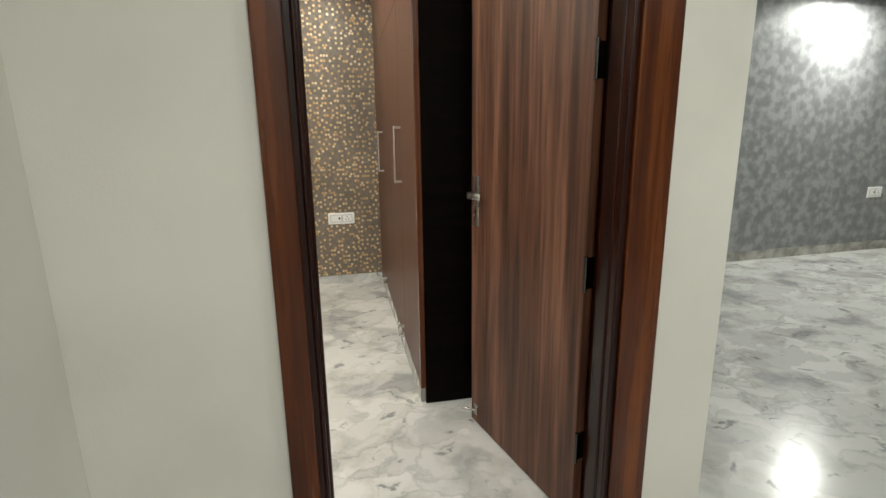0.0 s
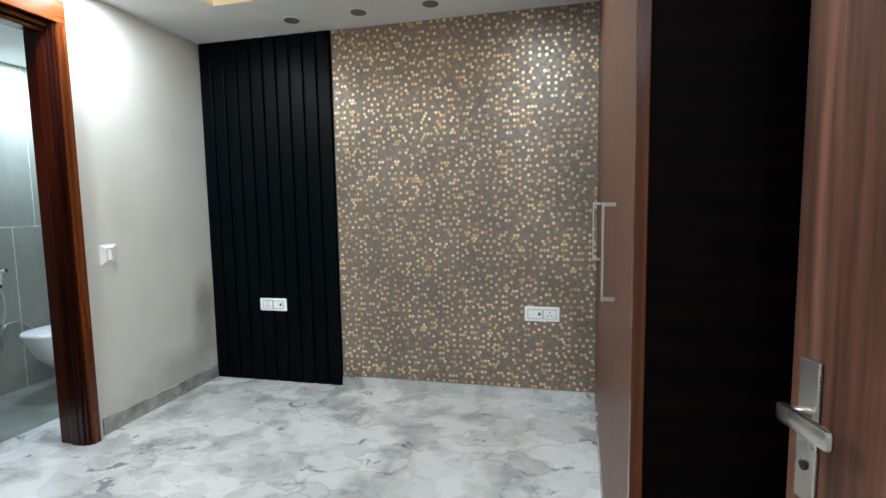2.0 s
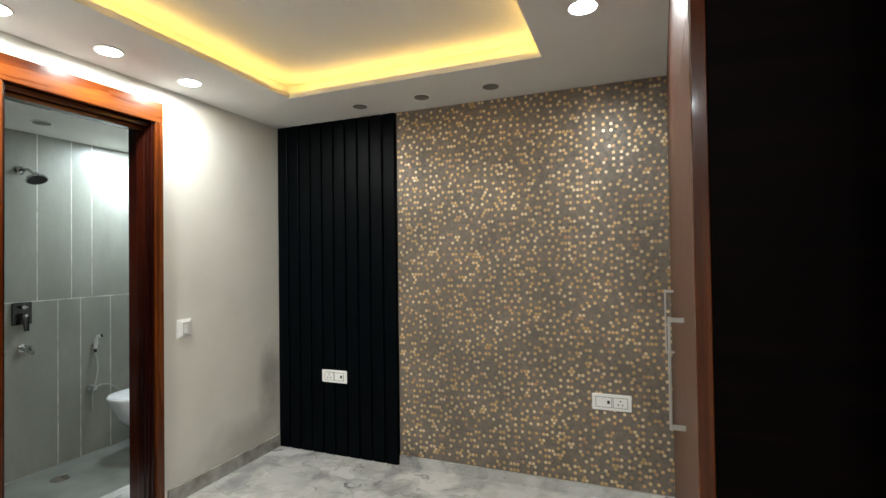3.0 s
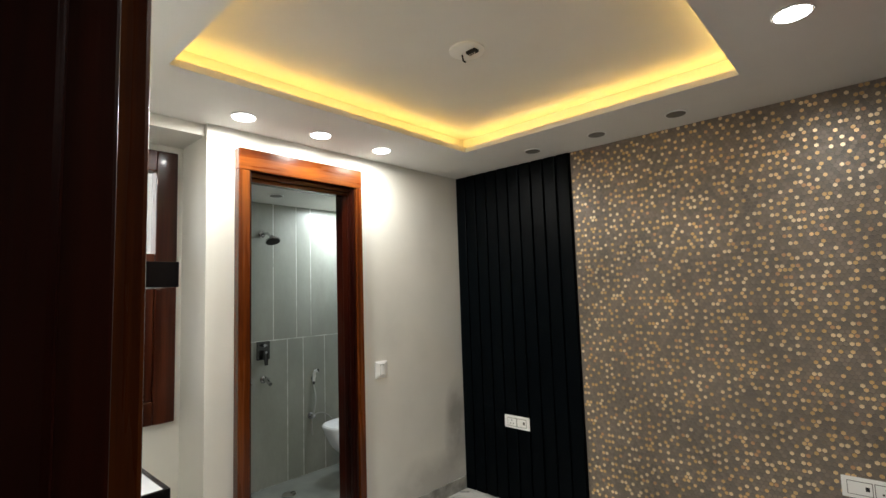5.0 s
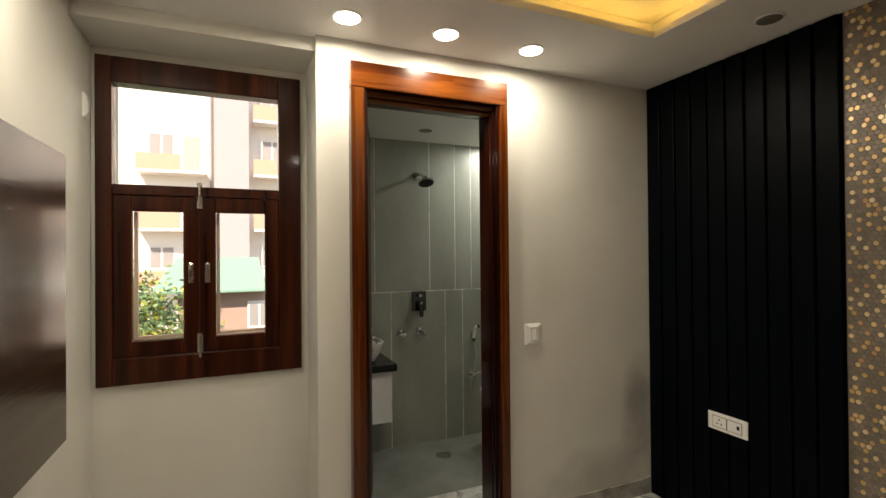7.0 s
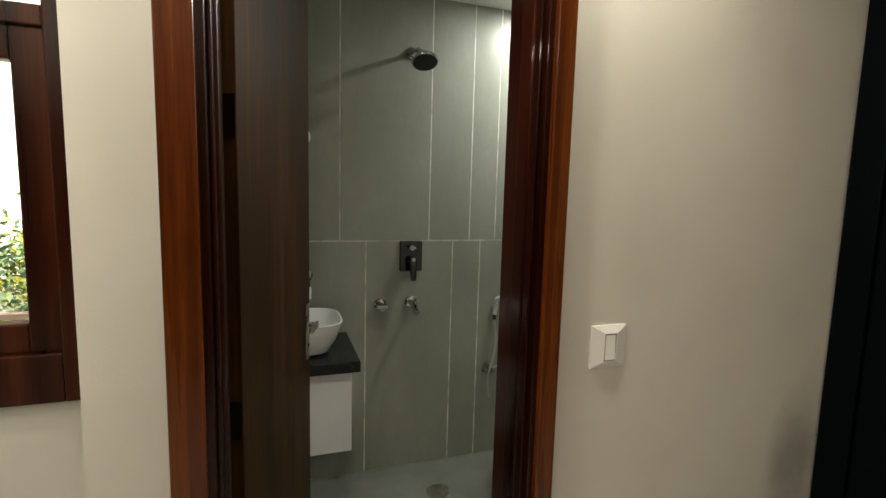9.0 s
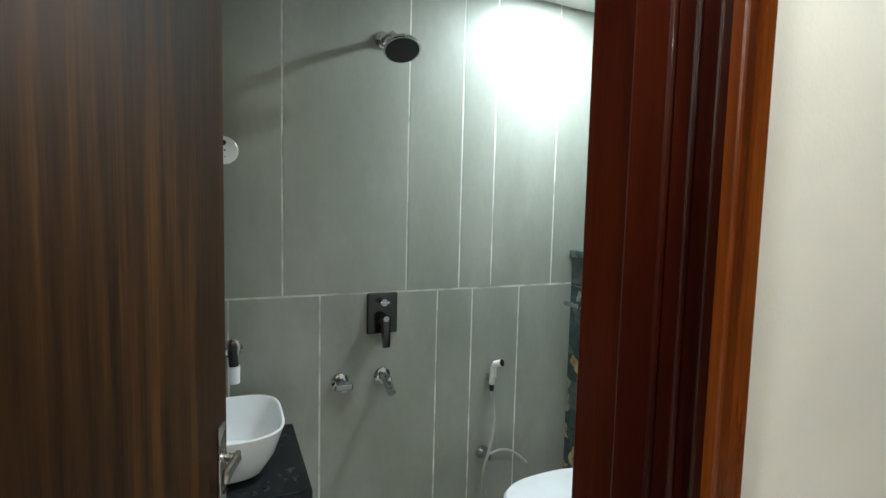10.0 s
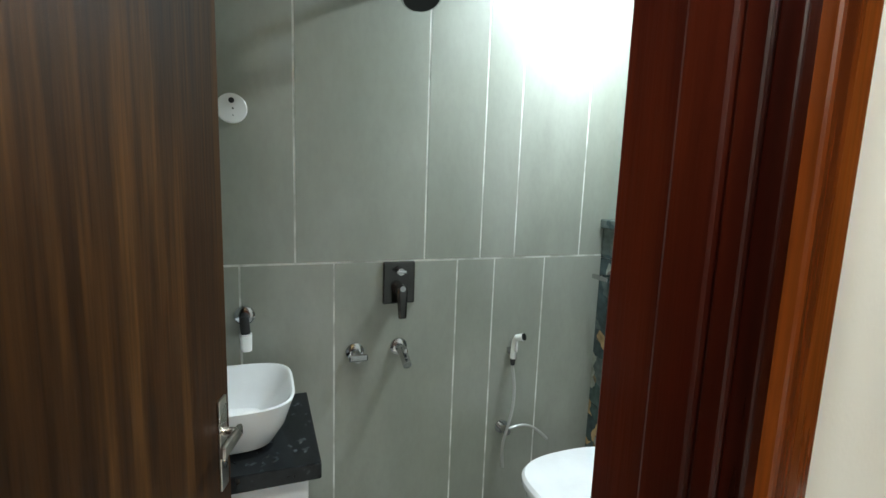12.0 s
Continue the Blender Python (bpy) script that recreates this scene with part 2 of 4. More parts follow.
# the same mahogany with the doorway's shade put into its colour
MAHOG_SHADE = wood("shaded_mahogany", (0.007, 0.0009, 0.0004), (0.019, 0.0022, 0.0007), (0.034, 0.0045, 0.001), 0.3, 0.22, "z", 1.6, 0.2)
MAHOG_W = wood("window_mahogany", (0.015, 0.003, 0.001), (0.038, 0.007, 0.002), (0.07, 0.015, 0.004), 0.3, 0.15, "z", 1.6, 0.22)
WALNUT = wood("walnut_laminate", (0.056, 0.0225, 0.013), (0.115, 0.048, 0.027), (0.185, 0.084, 0.05), 0.42, 0.0, "z", 1.4, 0.3, 0.5, 5)
BATHDOOR = wood("dark_walnut_laminate", (0.021, 0.0075, 0.0013), (0.038, 0.0148, 0.0028), (0.068, 0.0285, 0.0058), 0.5, 0.0, "z", 2.0, 0.15, 0.45, 9)
WARD = wood("wardrobe_laminate", (0.065, 0.026, 0.016), (0.09, 0.037, 0.023), (0.11, 0.047, 0.03), 0.42, 0.0, "z", 2.4, 0.35)
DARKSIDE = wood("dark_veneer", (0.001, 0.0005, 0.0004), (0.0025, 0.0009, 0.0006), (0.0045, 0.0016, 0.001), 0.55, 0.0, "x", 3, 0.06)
TVLAM = wood("gloss_brown_laminate", (0.03, 0.018, 0.012), (0.045, 0.027, 0.018), (0.06, 0.036, 0.024), 0.24, 0.2, "x", 3)
BLACK = material("black_panel_paint", [(0.3, (0.0009, 0.0017, 0.0025)), (0.7, (0.0013, 0.0026, 0.0037))], 3, rough=0.4, bump=0.03, spec=0.05)
BLACKGLOSS = plain("black_gloss", (0.006, 0.006, 0.007), 0.2)
WHITELAM = plain("white_laminate", (0.75, 0.77, 0.8), 0.22)
PLASTIC = plain("white_switch_plastic", (0.9, 0.9, 0.88), 0.3)
PLASTIC_D = plain("grey_switch_gap", (0.16, 0.15, 0.13), 0.5)
CHROME = plain("chrome", (0.55, 0.55, 0.56), 0.12, 1.0)
STEEL = plain("brushed_steel", (0.55, 0.52, 0.48), 0.28, 1.0)
HANDLE = plain("satin_handle", (0.62, 0.6, 0.57), 0.3, 0.7)
GUNMETAL = plain("dark_chrome", (0.09, 0.088, 0.085), 0.2, 1.0)
CERAMIC = plain("white_ceramic", (0.82, 0.83, 0.84), 0.08)
TILE = material("grey_porcelain", [(0.3, (0.255, 0.265, 0.222)), (0.5, (0.305, 0.313, 0.268)), (0.7, (0.385, 0.39, 0.345))], 2.6, (1, 1, 0.5), 0.36, bump=0.03, rough_vary=0.06, speck=0.04)
GROUT = material("pale_grout", [(0.36, (0.5, 0.5, 0.46)), (0.5, (0.74, 0.74, 0.71)), (0.64, (0.86, 0.86, 0.83))], 12, rough=0.7, bump=0.3, bump_scale=60)
BATHFLOOR = material("bath_floor_tile", [(0.3, (0.15, 0.16, 0.14)), (0.7, (0.24, 0.25, 0.225))], 3, rough=0.2)
GRANITE = material("black_granite", [(0.35, (0.006, 0.007, 0.008)), (0.62, (0.012, 0.014, 0.016)), (0.72, (0.05, 0.06, 0.065))], 40, rough=0.24, bump=0.02, spec=0.25)
STONE = conglomerate("conglomerate_tile")
DAMASK = damask("grey_damask_wallpaper")
HEX = islands("taupe_mosaic", [(0, (0.205, 0.168, 0.132)), (0.35, (0.238, 0.197, 0.158)), (0.7, (0.18, 0.151, 0.127))], 0.36, 0.12)
HEXGOLD = islands("gold_mosaic", [(0, (0.66, 0.44, 0.19)), (0.3, (0.78, 0.56, 0.28)), (0.62, (0.86, 0.7, 0.44)), (0.9, (0.58, 0.34, 0.18))], 0.3, 0.4)
HEXBACK = material("mosaic_field", [(0.35, (0.15, 0.125, 0.105)), (0.65, (0.2, 0.17, 0.148))], 4, rough=0.4, bump=0.05)
GLASS = glass("window_glass")
LAMP_ON = emitter("lit_diffuser", (1.0, 0.97, 0.9), 7)
LED = emitter("warm_led", (1.0, 0.6, 0.12), 3.1)
MESHSTRIP = plain("pale_mesh_strip", (0.72, 0.55, 0.42), 0.6)
HOSE = plain("pale_hose", (0.5, 0.5, 0.48), 0.3, 0.4)
RUBBER = plain("black_rubber", (0.01, 0.01, 0.01), 0.6)


# ---- mesh helpers ----
def box(bm, x0, x1, y0, y1, z0, z1, bevel=0.0):
    r = bmesh.ops.create_cube(bm, size=1, matrix=Matrix.Translation(((x0 + x1) / 2, (y0 + y1) / 2, (z0 + z1) / 2)) @ Matrix.Diagonal((abs(x1 - x0), abs(y1 - y0), abs(z1 - z0), 1)))
    if bevel:
        es = {e for v in r["verts"] for e in v.link_edges}
        bmesh.ops.bevel(bm, geom=list(es), offset=bevel, segments=2, affect="EDGES", profile=0.5)
    return bm


def boxes(*rows, bevel=0.0):
    bm = bmesh.new()
    for r in rows:
        one = box(bmesh.new(), *r, bevel=bevel)
        me = bpy.data.meshes.new("tmp")
        one.to_mesh(me)
        bm.from_mesh(me)
        bpy.data.meshes.remove(me)
        one.free()
    return bm


def tube(bm, a, b, r0, r1=None, seg=20):
    a, b = Vector(a), Vector(b)
    d = b - a
    m = Matrix.Translation((a + b) / 2) @ d.to_track_quat("Z", "Y").to_matrix().to_4x4()
    bmesh.ops.create_cone(bm, cap_ends=True, segments=seg, radius1=r0, radius2=r0 if r1 is None else r1, depth=d.length, matrix=m)
    return bm


def lathe(bm, profile, m=Matrix(), seg=32):
    """Revolves (radius, height) pairs about the local z axis."""
    rings = []
    for r, z in profile:
        rings.append([bm.verts.new(m @ Vector((r * math.cos(2 * math.pi * k / seg), r * math.sin(2 * math.pi * k / seg), z))) for k in range(seg)])
    for a, b in zip(rings, rings[1:]):
        for k in range(seg):
            bm.faces.new((a[k], a[(k + 1) % seg], b[(k + 1) % seg], b[k]))
    bm.faces.new(list(reversed(rings[0])))
    bm.faces.new(rings[-1])
    return bm


def path_tube(bm, pts, r, seg=10):
    """One round bar swept along the points, closed at both ends."""
    pts = [Vector(p) for p in pts]
    rings, side = [], None
    for k, p in enumerate(pts):
        d = (pts[min(k + 1, len(pts) - 1)] - pts[max(k - 1, 0)]).normalized()
        if side is None:
            side = d.orthogonal()
        side = (side - d * side.dot(d)).normalized()
        up = d.cross(side)
        rings.append([bm.verts.new(p + r * (side * math.cos(2 * math.pi * n / seg) + up * math.sin(2 * math.pi * n / seg))) for n in range(seg)])
    for a, b in zip(rings, rings[1:]):
        for n in range(seg):
            bm.faces.new((a[n], a[(n + 1) % seg], b[(n + 1) % seg], b[n]))
    bm.faces.new(rings[0][::-1])
    bm.faces.new(rings[-1])
    return bm


def part(name, bm, mat, parent=None, label="", smooth=False):
    me = bpy.data.meshes.new(name)
    bmesh.ops.recalc_face_normals(bm, faces=bm.faces)
    if smooth:
        for f in bm.faces:
            f.smooth = True
    bm.to_mesh(me)
    bm.free()
    if smooth:
        me.set_sharp_from_angle(angle=radians(35))
    me.materials.append(mat)
    ob = new(name, me)
    if parent:
        ob.parent = parent
    return tagged(ob, label)


def thing(name, label, category, m=Matrix(), group="", kind=""):
    ob = tagged(new(name), label, category, group, kind)
    ob.matrix_basis = m
    return ob


def structure(name, bm, mat, label, category, smooth=False):
    return tagged(part(name, bm, mat, smooth=smooth), label, category, kind="structure")


# ---- the shell ----
H = 2.68
structure("floor", boxes((-1.9, 9.15, -2.15, 6.1, -0.12, 0.0)), MARBLE, "polished white marble floor with grey veins", "floor")
structure("bathroom_floor", boxes((-2.94, -1.53, 3.8, 6.1, -0.14, -0.018)), BATHFLOOR, "damp grey tiled bathroom floor", "floor")
structure("wall_north", boxes((-1.53, 2.28, 5.958, 6.1, 0, 2.95)), PAINT, "white painted bedroom wall behind panelling and mosaic", "wall")
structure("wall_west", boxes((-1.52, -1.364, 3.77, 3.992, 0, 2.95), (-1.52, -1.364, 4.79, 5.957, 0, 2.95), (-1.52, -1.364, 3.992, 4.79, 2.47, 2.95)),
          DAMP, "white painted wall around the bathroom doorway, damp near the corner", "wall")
structure("wall_niche", boxes((-1.9, -1.735, 2.6, 3.8, 0, 1.03), (-1.9, -1.735, 2.6, 3.8, 2.51, 2.95), (-1.9, -1.735, 2.6, 2.85, 1.03, 2.51),
                              (-1.9, -1.735, 3.68, 3.8, 1.03, 2.51)), PAINT, "cream painted recess wall around the window", "wall")
structure("wall_niche_return", boxes((-1.736, -1.521, 3.772, 3.8, 0, 2.95)), PAINT, "cream painted side of the window recess", "wall")
structure("wall_niche_header", boxes((-1.734, -1.40, 2.771, 3.771, 2.612, 2.95)), PAINT, "plastered beam over the window recess", "wall")
structure("wall_south", boxes((-1.734, 1.03, 2.592, 2.77, 0, 2.95), (1.93, 2.28, 2.592, 2.77, 0, 2.95), (1.03, 1.93, 2.592, 2.77, 2.47, 2.95)),
          PAINT, "white painted wall around the bedroom doorway", "wall")
structure("wall_east", boxes((2.17, 2.279, 2.771, 5.957, 0, 2.95)), PAINT, "white painted wall behind the wardrobe", "wall")
structure("wall_hall_west", boxes((0.36, 0.515, -2.0, 2.591, 0, 2.95)), PAINT, "cream painted hallway wall", "wall")
structure("wall_hall_south", boxes((0.36, 9.15, -2.15, -2.001, 0, 2.95)), PAINT, "plain white hallway end wall", "wall")
structure("wall_living_east", boxes((9.0, 9.15, -2.0, 5.5, 0, 2.95)), PAINT, "plain white living room wall", "wall")
structure("wall_living_north", boxes((2.28, 9.15, 5.52, 5.65, 0, 2.95)), DAMASK, "living room wall papered in grey damask", "wall")
structure("baseboard_living", boxes((2.281, 8.99, 5.508, 5.519, 0, 0.1)), SKIRT, "grey stone skirting below the damask wallpaper", "skirting")
structure("ceiling_hall", boxes((0.36, 9.15, -2.15, 2.591, H + 0.02, H + 0.12), (2.28, 9.15, 2.591, 5.65, H + 0.02, H + 0.12)), CEIL, "flat white hallway ceiling", "ceiling")
T = (-0.762, 0.975, 3.377, 5.357)
structure("ceiling", boxes((-1.40, T[0], 2.771, 5.957, H, H + 0.035), (T[1], 2.169, 2.771, 5.957, H, H + 0.035), (T[0], T[1], 2.771, T[2], H, H + 0.035),
                           (T[0], T[1], T[3], 5.957, H, H + 0.035)), CEIL, "white false ceiling with a lit tray", "ceiling")
W = 0.11
structure("ceiling_tray", boxes((T[0] - W - 0.02, T[1] + W + 0.02, T[2] - W - 0.02, T[3] + W + 0.02, H + 0.14, H + 0.18), (T[0] - W - 0.02, T[0] - W, T[2] - W, T[3] + W, H + 0.036, H + 0.139),
                                (T[1] + W, T[1] + W + 0.02, T[2] - W, T[3] + W, H + 0.036, H + 0.139), (T[0] - W, T[1] + W, T[2] - W - 0.02, T[2] - W, H + 0.036, H + 0.139),
                                (T[0] - W, T[1] + W, T[3] + W, T[3] + W + 0.02, H + 0.036, H + 0.139)), CEIL, "raised ceiling of the lit tray", "ceiling")
structure("roof_slab", boxes((-3.2, 9.3, -2.3, 6.4, 2.96, 3.1)), CEIL, "plain concrete roof slab", "ceiling")
led = thing("cove_light", "warm yellow LED strip hidden in the ceiling tray", "light strip")
for r in ((T[0] - 0.05, T[0] - 0.035, T[2], T[3]), (T[1] + 0.035, T[1] + 0.05, T[2], T[3]), (T[0], T[1], T[2] - 0.05, T[2] - 0.035), (T[0], T[1], T[3] + 0.035, T[3] + 0.05)):
    part("led_strip", boxes((*r, H + 0.036, H + 0.046)), LED, led)
structure("baseboard_west", boxes((-1.3635, -1.352, 4.885, 5.935, 0, 0.1)), SKIRT, "grey stone skirting along the white wall", "skirting")
structure("baseboard_niche", boxes((-1.7345, -1.723, 2.771, 3.771, 0, 0.1)), SKIRT, "grey stone skirting below the window", "skirting")
structure("baseboard_south", boxes((-1.722, 0.95, 2.7705, 2.782, 0, 0.1)), SKIRT, "grey stone skirting below the media panel", "skirting")

# bathroom shell
BZ = 2.55
structure("bath_wall_west", boxes((-2.94, -2.7915, 3.8, 6.1, -0.1, 2.95)), GROUT, "bathroom wall bedding behind grey tiles", "wall")
structure("bath_wall_north", boxes((-2.7905, -1.521, 5.9545, 6.1, -0.1, 2.95)), GROUT, "bathroom wall bedding behind grey tiles", "wall")
structure("bath_wall_south", boxes((-2.805, -1.521, 3.801, 3.9, -0.1, 2.95)), TILE, "grey tiled bathroom side wall", "wall")
structure("bath_ceiling", boxes((-2.805, -1.521, 3.9, 5.965, BZ, BZ + 0.05)), CEIL, "white bathroom ceiling", "ceiling")


# ---- doors ----
def casing(name, label, m, width, top, trim_l, trim_r, depth, mat_v, mat_h, back=0.022, left_stop=False, front=0.022):
    """A lined doorway. Local x across the opening from 0 to width, local y from the seen face into the wall."""
    t = thing(name, label, "door frame", m, kind="structure")
    for x0, x1 in ((-trim_l, 0.0), (width, width + trim_r)):
        part("casing", boxes((x0, x1, -front, 0.004, 0, top + 0.0), bevel=0.004), mat_v, t)
        xa, xb = (x0, x1 - 0.03) if x0 < 0 else (x0 + 0.03, x1)
        part("casing", boxes((xa, xb, depth - 0.004, depth + back, 0, top), bevel=0.004), mat_v, t)
    part("head_casing", boxes((-trim_l, width + trim_r, -front, 0.004, top + 0.001, top + 0.13), bevel=0.004), mat_h, t)
    part("head_casing", boxes((-trim_l, width + trim_r, depth - 0.004, depth + back, top + 0.001, top + 0.13), bevel=0.004), mat_h, t)
    # linings, stops and beads: casing wood, coloured darker for shade inside the opening
    for x0, x1, s in ((-0.012, 0.016, 1), (width - 0.016, width + 0.012, -1)):
        part("jamb", boxes((x0, x1, -0.012 - 0.8 * (front - 0.022), depth + 0.012, 0, top - 0.001), bevel=0.003), MAHOG_SHADE, t)
        xs = (x1, x1 + 0.018) if s > 0 else (x0 - 0.014, x0)
        ys = (depth - 0.06, depth - 0.018) if s > 0 and left_stop else (0.012, 0.075)
        part("stop", boxes((*xs, *ys, 0, top - 0.03), bevel=0.006), MAHOG_SHADE, t)
        xs = (x1, x1 + 0.01) if s > 0 else (x0 - 0.01, x0)
        part("bead", boxes((*xs, -0.018, 0.01, 0, top - 0.03), bevel=0.004), MAHOG_SHADE, t)
    part("head_jamb", boxes((0.017, width - 0.017, -0.012, depth + 0.012, top - 0.028, top), bevel=0.003), mat_h, t)
    part("head_stop", boxes((0.017, width - 0.017, 0.012, 0.075, top - 0.052, top - 0.0285), bevel=0.004), mat_h, t)
    return t


def lever_set(parent, x, z, y, side, sgn=1):
    """Steel back plate with lever on the face at local y; side: which way it faces; sgn: which way the lever points."""
    plate = part("handle_plate", boxes((x - 0.02, x + 0.02, min(y, y + side * 0.006), max(y, y + side * 0.006), z - 0.115, z + 0.1), bevel=0.002), STEEL, parent, "brushed steel back plate")
    bm = tube(bmesh.new(), (x, y, z + 0.02), (x, y + side * 0.036, z + 0.02), 0.01)
    one = boxes((min(x - sgn * 0.015, x + sgn * 0.09), max(x - sgn * 0.015, x + sgn * 0.09), min(y + side * 0.03, y + side * 0.044), max(y + side * 0.03, y + side * 0.044), z + 0.004, z + 0.034), bevel=0.007)
    me = bpy.data.meshes.new("tmp")
    one.to_mesh(me)
    bm.from_mesh(me)
    part("lever", bm, STEEL, plate, smooth=True)
    key = tube(bmesh.new(), (x, y + side * 0.006, z - 0.06), (x, y + side * 0.009, z - 0.06), 0.007)
    part("keyhole", key, RUBBER, plate)


def door_leaf(name, label, m, length, height, hinges, handle_z, bolt=False, mat=None):
    """Local x runs from the hinge to the free edge, local y is the thickness."""
    t = thing(name, label, "door", m, kind="structure")
    part("leaf", boxes((0, length, -0.018, 0.018, 0.008, height), bevel=0.002), mat or WALNUT, t)
    for side in (1, -1):
        lever_set(t, length - 0.045, handle_z, side * 0.018, side, -1)
    for z in hinges:
        hinge = part("hinge", boxes((-0.003, -0.0003, -0.016, 0.016, z - 0.05, z + 0.05)), GUNMETAL, t, "steel butt hinge")
        part("pin", tube(bmesh.new(), (-0.007, 0.02, z - 0.055), (-0.007, 0.02, z + 0.055), 0.006, seg=12), GUNMETAL, hinge, smooth=True)
    if bolt:
        b = part("door_stop", boxes((length - 0.06, length - 0.03, 0.018, 0.024, 0.05, 0.1), bevel=0.002), STEEL, t, "small steel door catch")
        part("catch_arm", tube(bmesh.new(), (length - 0.045, 0.02, 0.07), (length + 0.03, 0.06, 0.055), 0.006), STEEL, b)
    return t


casing("door_frame_1", "polished mahogany frame of the bedroom doorway", pose(1.036, 2.592, 0), 0.874, 2.43, 0.069, 0.125, 0.178, MAHOG, MAHOG_X, 0.043, True)
ang = math.degrees(math.atan2(3.41 - 2.7, 1.745 - 1.876))
door_leaf("door_1", "walnut laminate bedroom door standing open", pose(1.876, 2.70, 0, 0, 0, ang), 0.722, 2.4, (0.3, 0.9, 1.52, 2.1), 1.06, bolt=True)
casing("door_frame_2", "polished mahogany frame of the bathroom doorway", pose(-1.364, 3.998, 0, 0, 0, 90), 0.774, 2.43, 0.068, 0.052, 0.156, MAHOG, MAHOG_X, front=0.057)
ang = math.degrees(math.atan2(4.242 - 4.036, -2.2 + 1.53))
door_leaf("door_2", "dark walnut bathroom door standing open inwards", pose(-1.53, 4.036, 0, 0, 0, ang), 0.69, 2.4, (0.3, 0.95, 1.7, 2.1), 1.0, mat=BATHDOOR)


# ---- window ----
def window():
    """Mahogany window: fixed light above, two casements below."""
    t = thing("window_1", "mahogany window with two casements under a fixed light", "window", kind="structure")
    y0, y1, z0, z1 = 2.79, 3.735, 0.973, 2.567
    xf, xb = -1.705, -1.80
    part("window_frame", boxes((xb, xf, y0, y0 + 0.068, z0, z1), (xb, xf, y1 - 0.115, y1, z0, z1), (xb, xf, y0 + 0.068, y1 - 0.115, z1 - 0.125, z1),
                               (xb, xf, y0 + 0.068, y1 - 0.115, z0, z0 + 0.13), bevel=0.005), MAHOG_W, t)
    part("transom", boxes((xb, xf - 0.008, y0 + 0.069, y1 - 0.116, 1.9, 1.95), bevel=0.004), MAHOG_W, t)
    part("pane", boxes((-1.782, -1.778, y0 + 0.069, y1 - 0.116, 1.951, z1 - 0.126)), GLASS, t).visible_shadow = False
    for a, b in ((2.8583, 3.2305), (3.2312, 3.6197)):
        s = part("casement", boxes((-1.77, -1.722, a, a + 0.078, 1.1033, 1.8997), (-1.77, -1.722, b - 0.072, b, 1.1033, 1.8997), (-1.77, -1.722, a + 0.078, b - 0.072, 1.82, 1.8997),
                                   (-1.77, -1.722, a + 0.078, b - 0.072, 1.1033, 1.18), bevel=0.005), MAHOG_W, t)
        part("pane", boxes((-1.752, -1.748, a + 0.079, b - 0.073, 1.181, 1.819)), GLASS, s).visible_shadow = False
        # strips added in place of the pale mesh frame outside the pane
        part("mesh_strip", boxes((-1.80, -1.7705, a + 0.079, a + 0.095, 1.181, 1.819), (-1.80, -1.7705, a + 0.095, b - 0.073, 1.181, 1.195)), MESHSTRIP, s, "pale outer mesh frame strip")
        hy = b - 0.036 if a < 3 else a + 0.039
        h = part("window_handle", boxes((-1.722, -1.716, hy - 0.012, hy + 0.012, 1.46, 1.56), bevel=0.002), STEEL, s, "steel casement handle")
        part("grip", boxes((-1.716, -1.69, hy - 0.007, hy + 0.007, 1.53, 1.555), bevel=0.004), STEEL, h)
    for z in (1.86, 1.09):
        bo = part("tower_bolt", boxes((-1.722, -1.715, 3.222, 3.248, z - 0.02, z + 0.11), bevel=0.002), STEEL, t, "steel tower bolt")
        part("bolt_rod", tube(bmesh.new(), (-1.708, 3.235, z - 0.01), (-1.708, 3.235, z + 0.1), 0.006), STEEL, bo)


window()


# ---- north wall: black fluted panel and mosaic ----
def fluted_panel():
    t = thing("fluted_wall_panel", "matt black fluted wooden panel on the wall", "wall panel")
    x0, x1 = -1.362, -0.242
    part("backing", boxes((x0, x1, 5.945, 5.957, 0.0, H - 0.002)), BLACK, t)
    n = 10
    w = (x1 - x0) / n
    first = None
    for k in range(n):
        if first is None:
            first = part("slat", boxes((0.006, w - 0.006, -0.02, -0.0005, 0.0, H - 0.004), bevel=0.005), BLACK, t)
            ob = first
        else:
            ob = new("slat", first.data)
            ob.parent = t
        ob.location = (x0 + w * k, 5.945, 0.001)


fluted_panel()


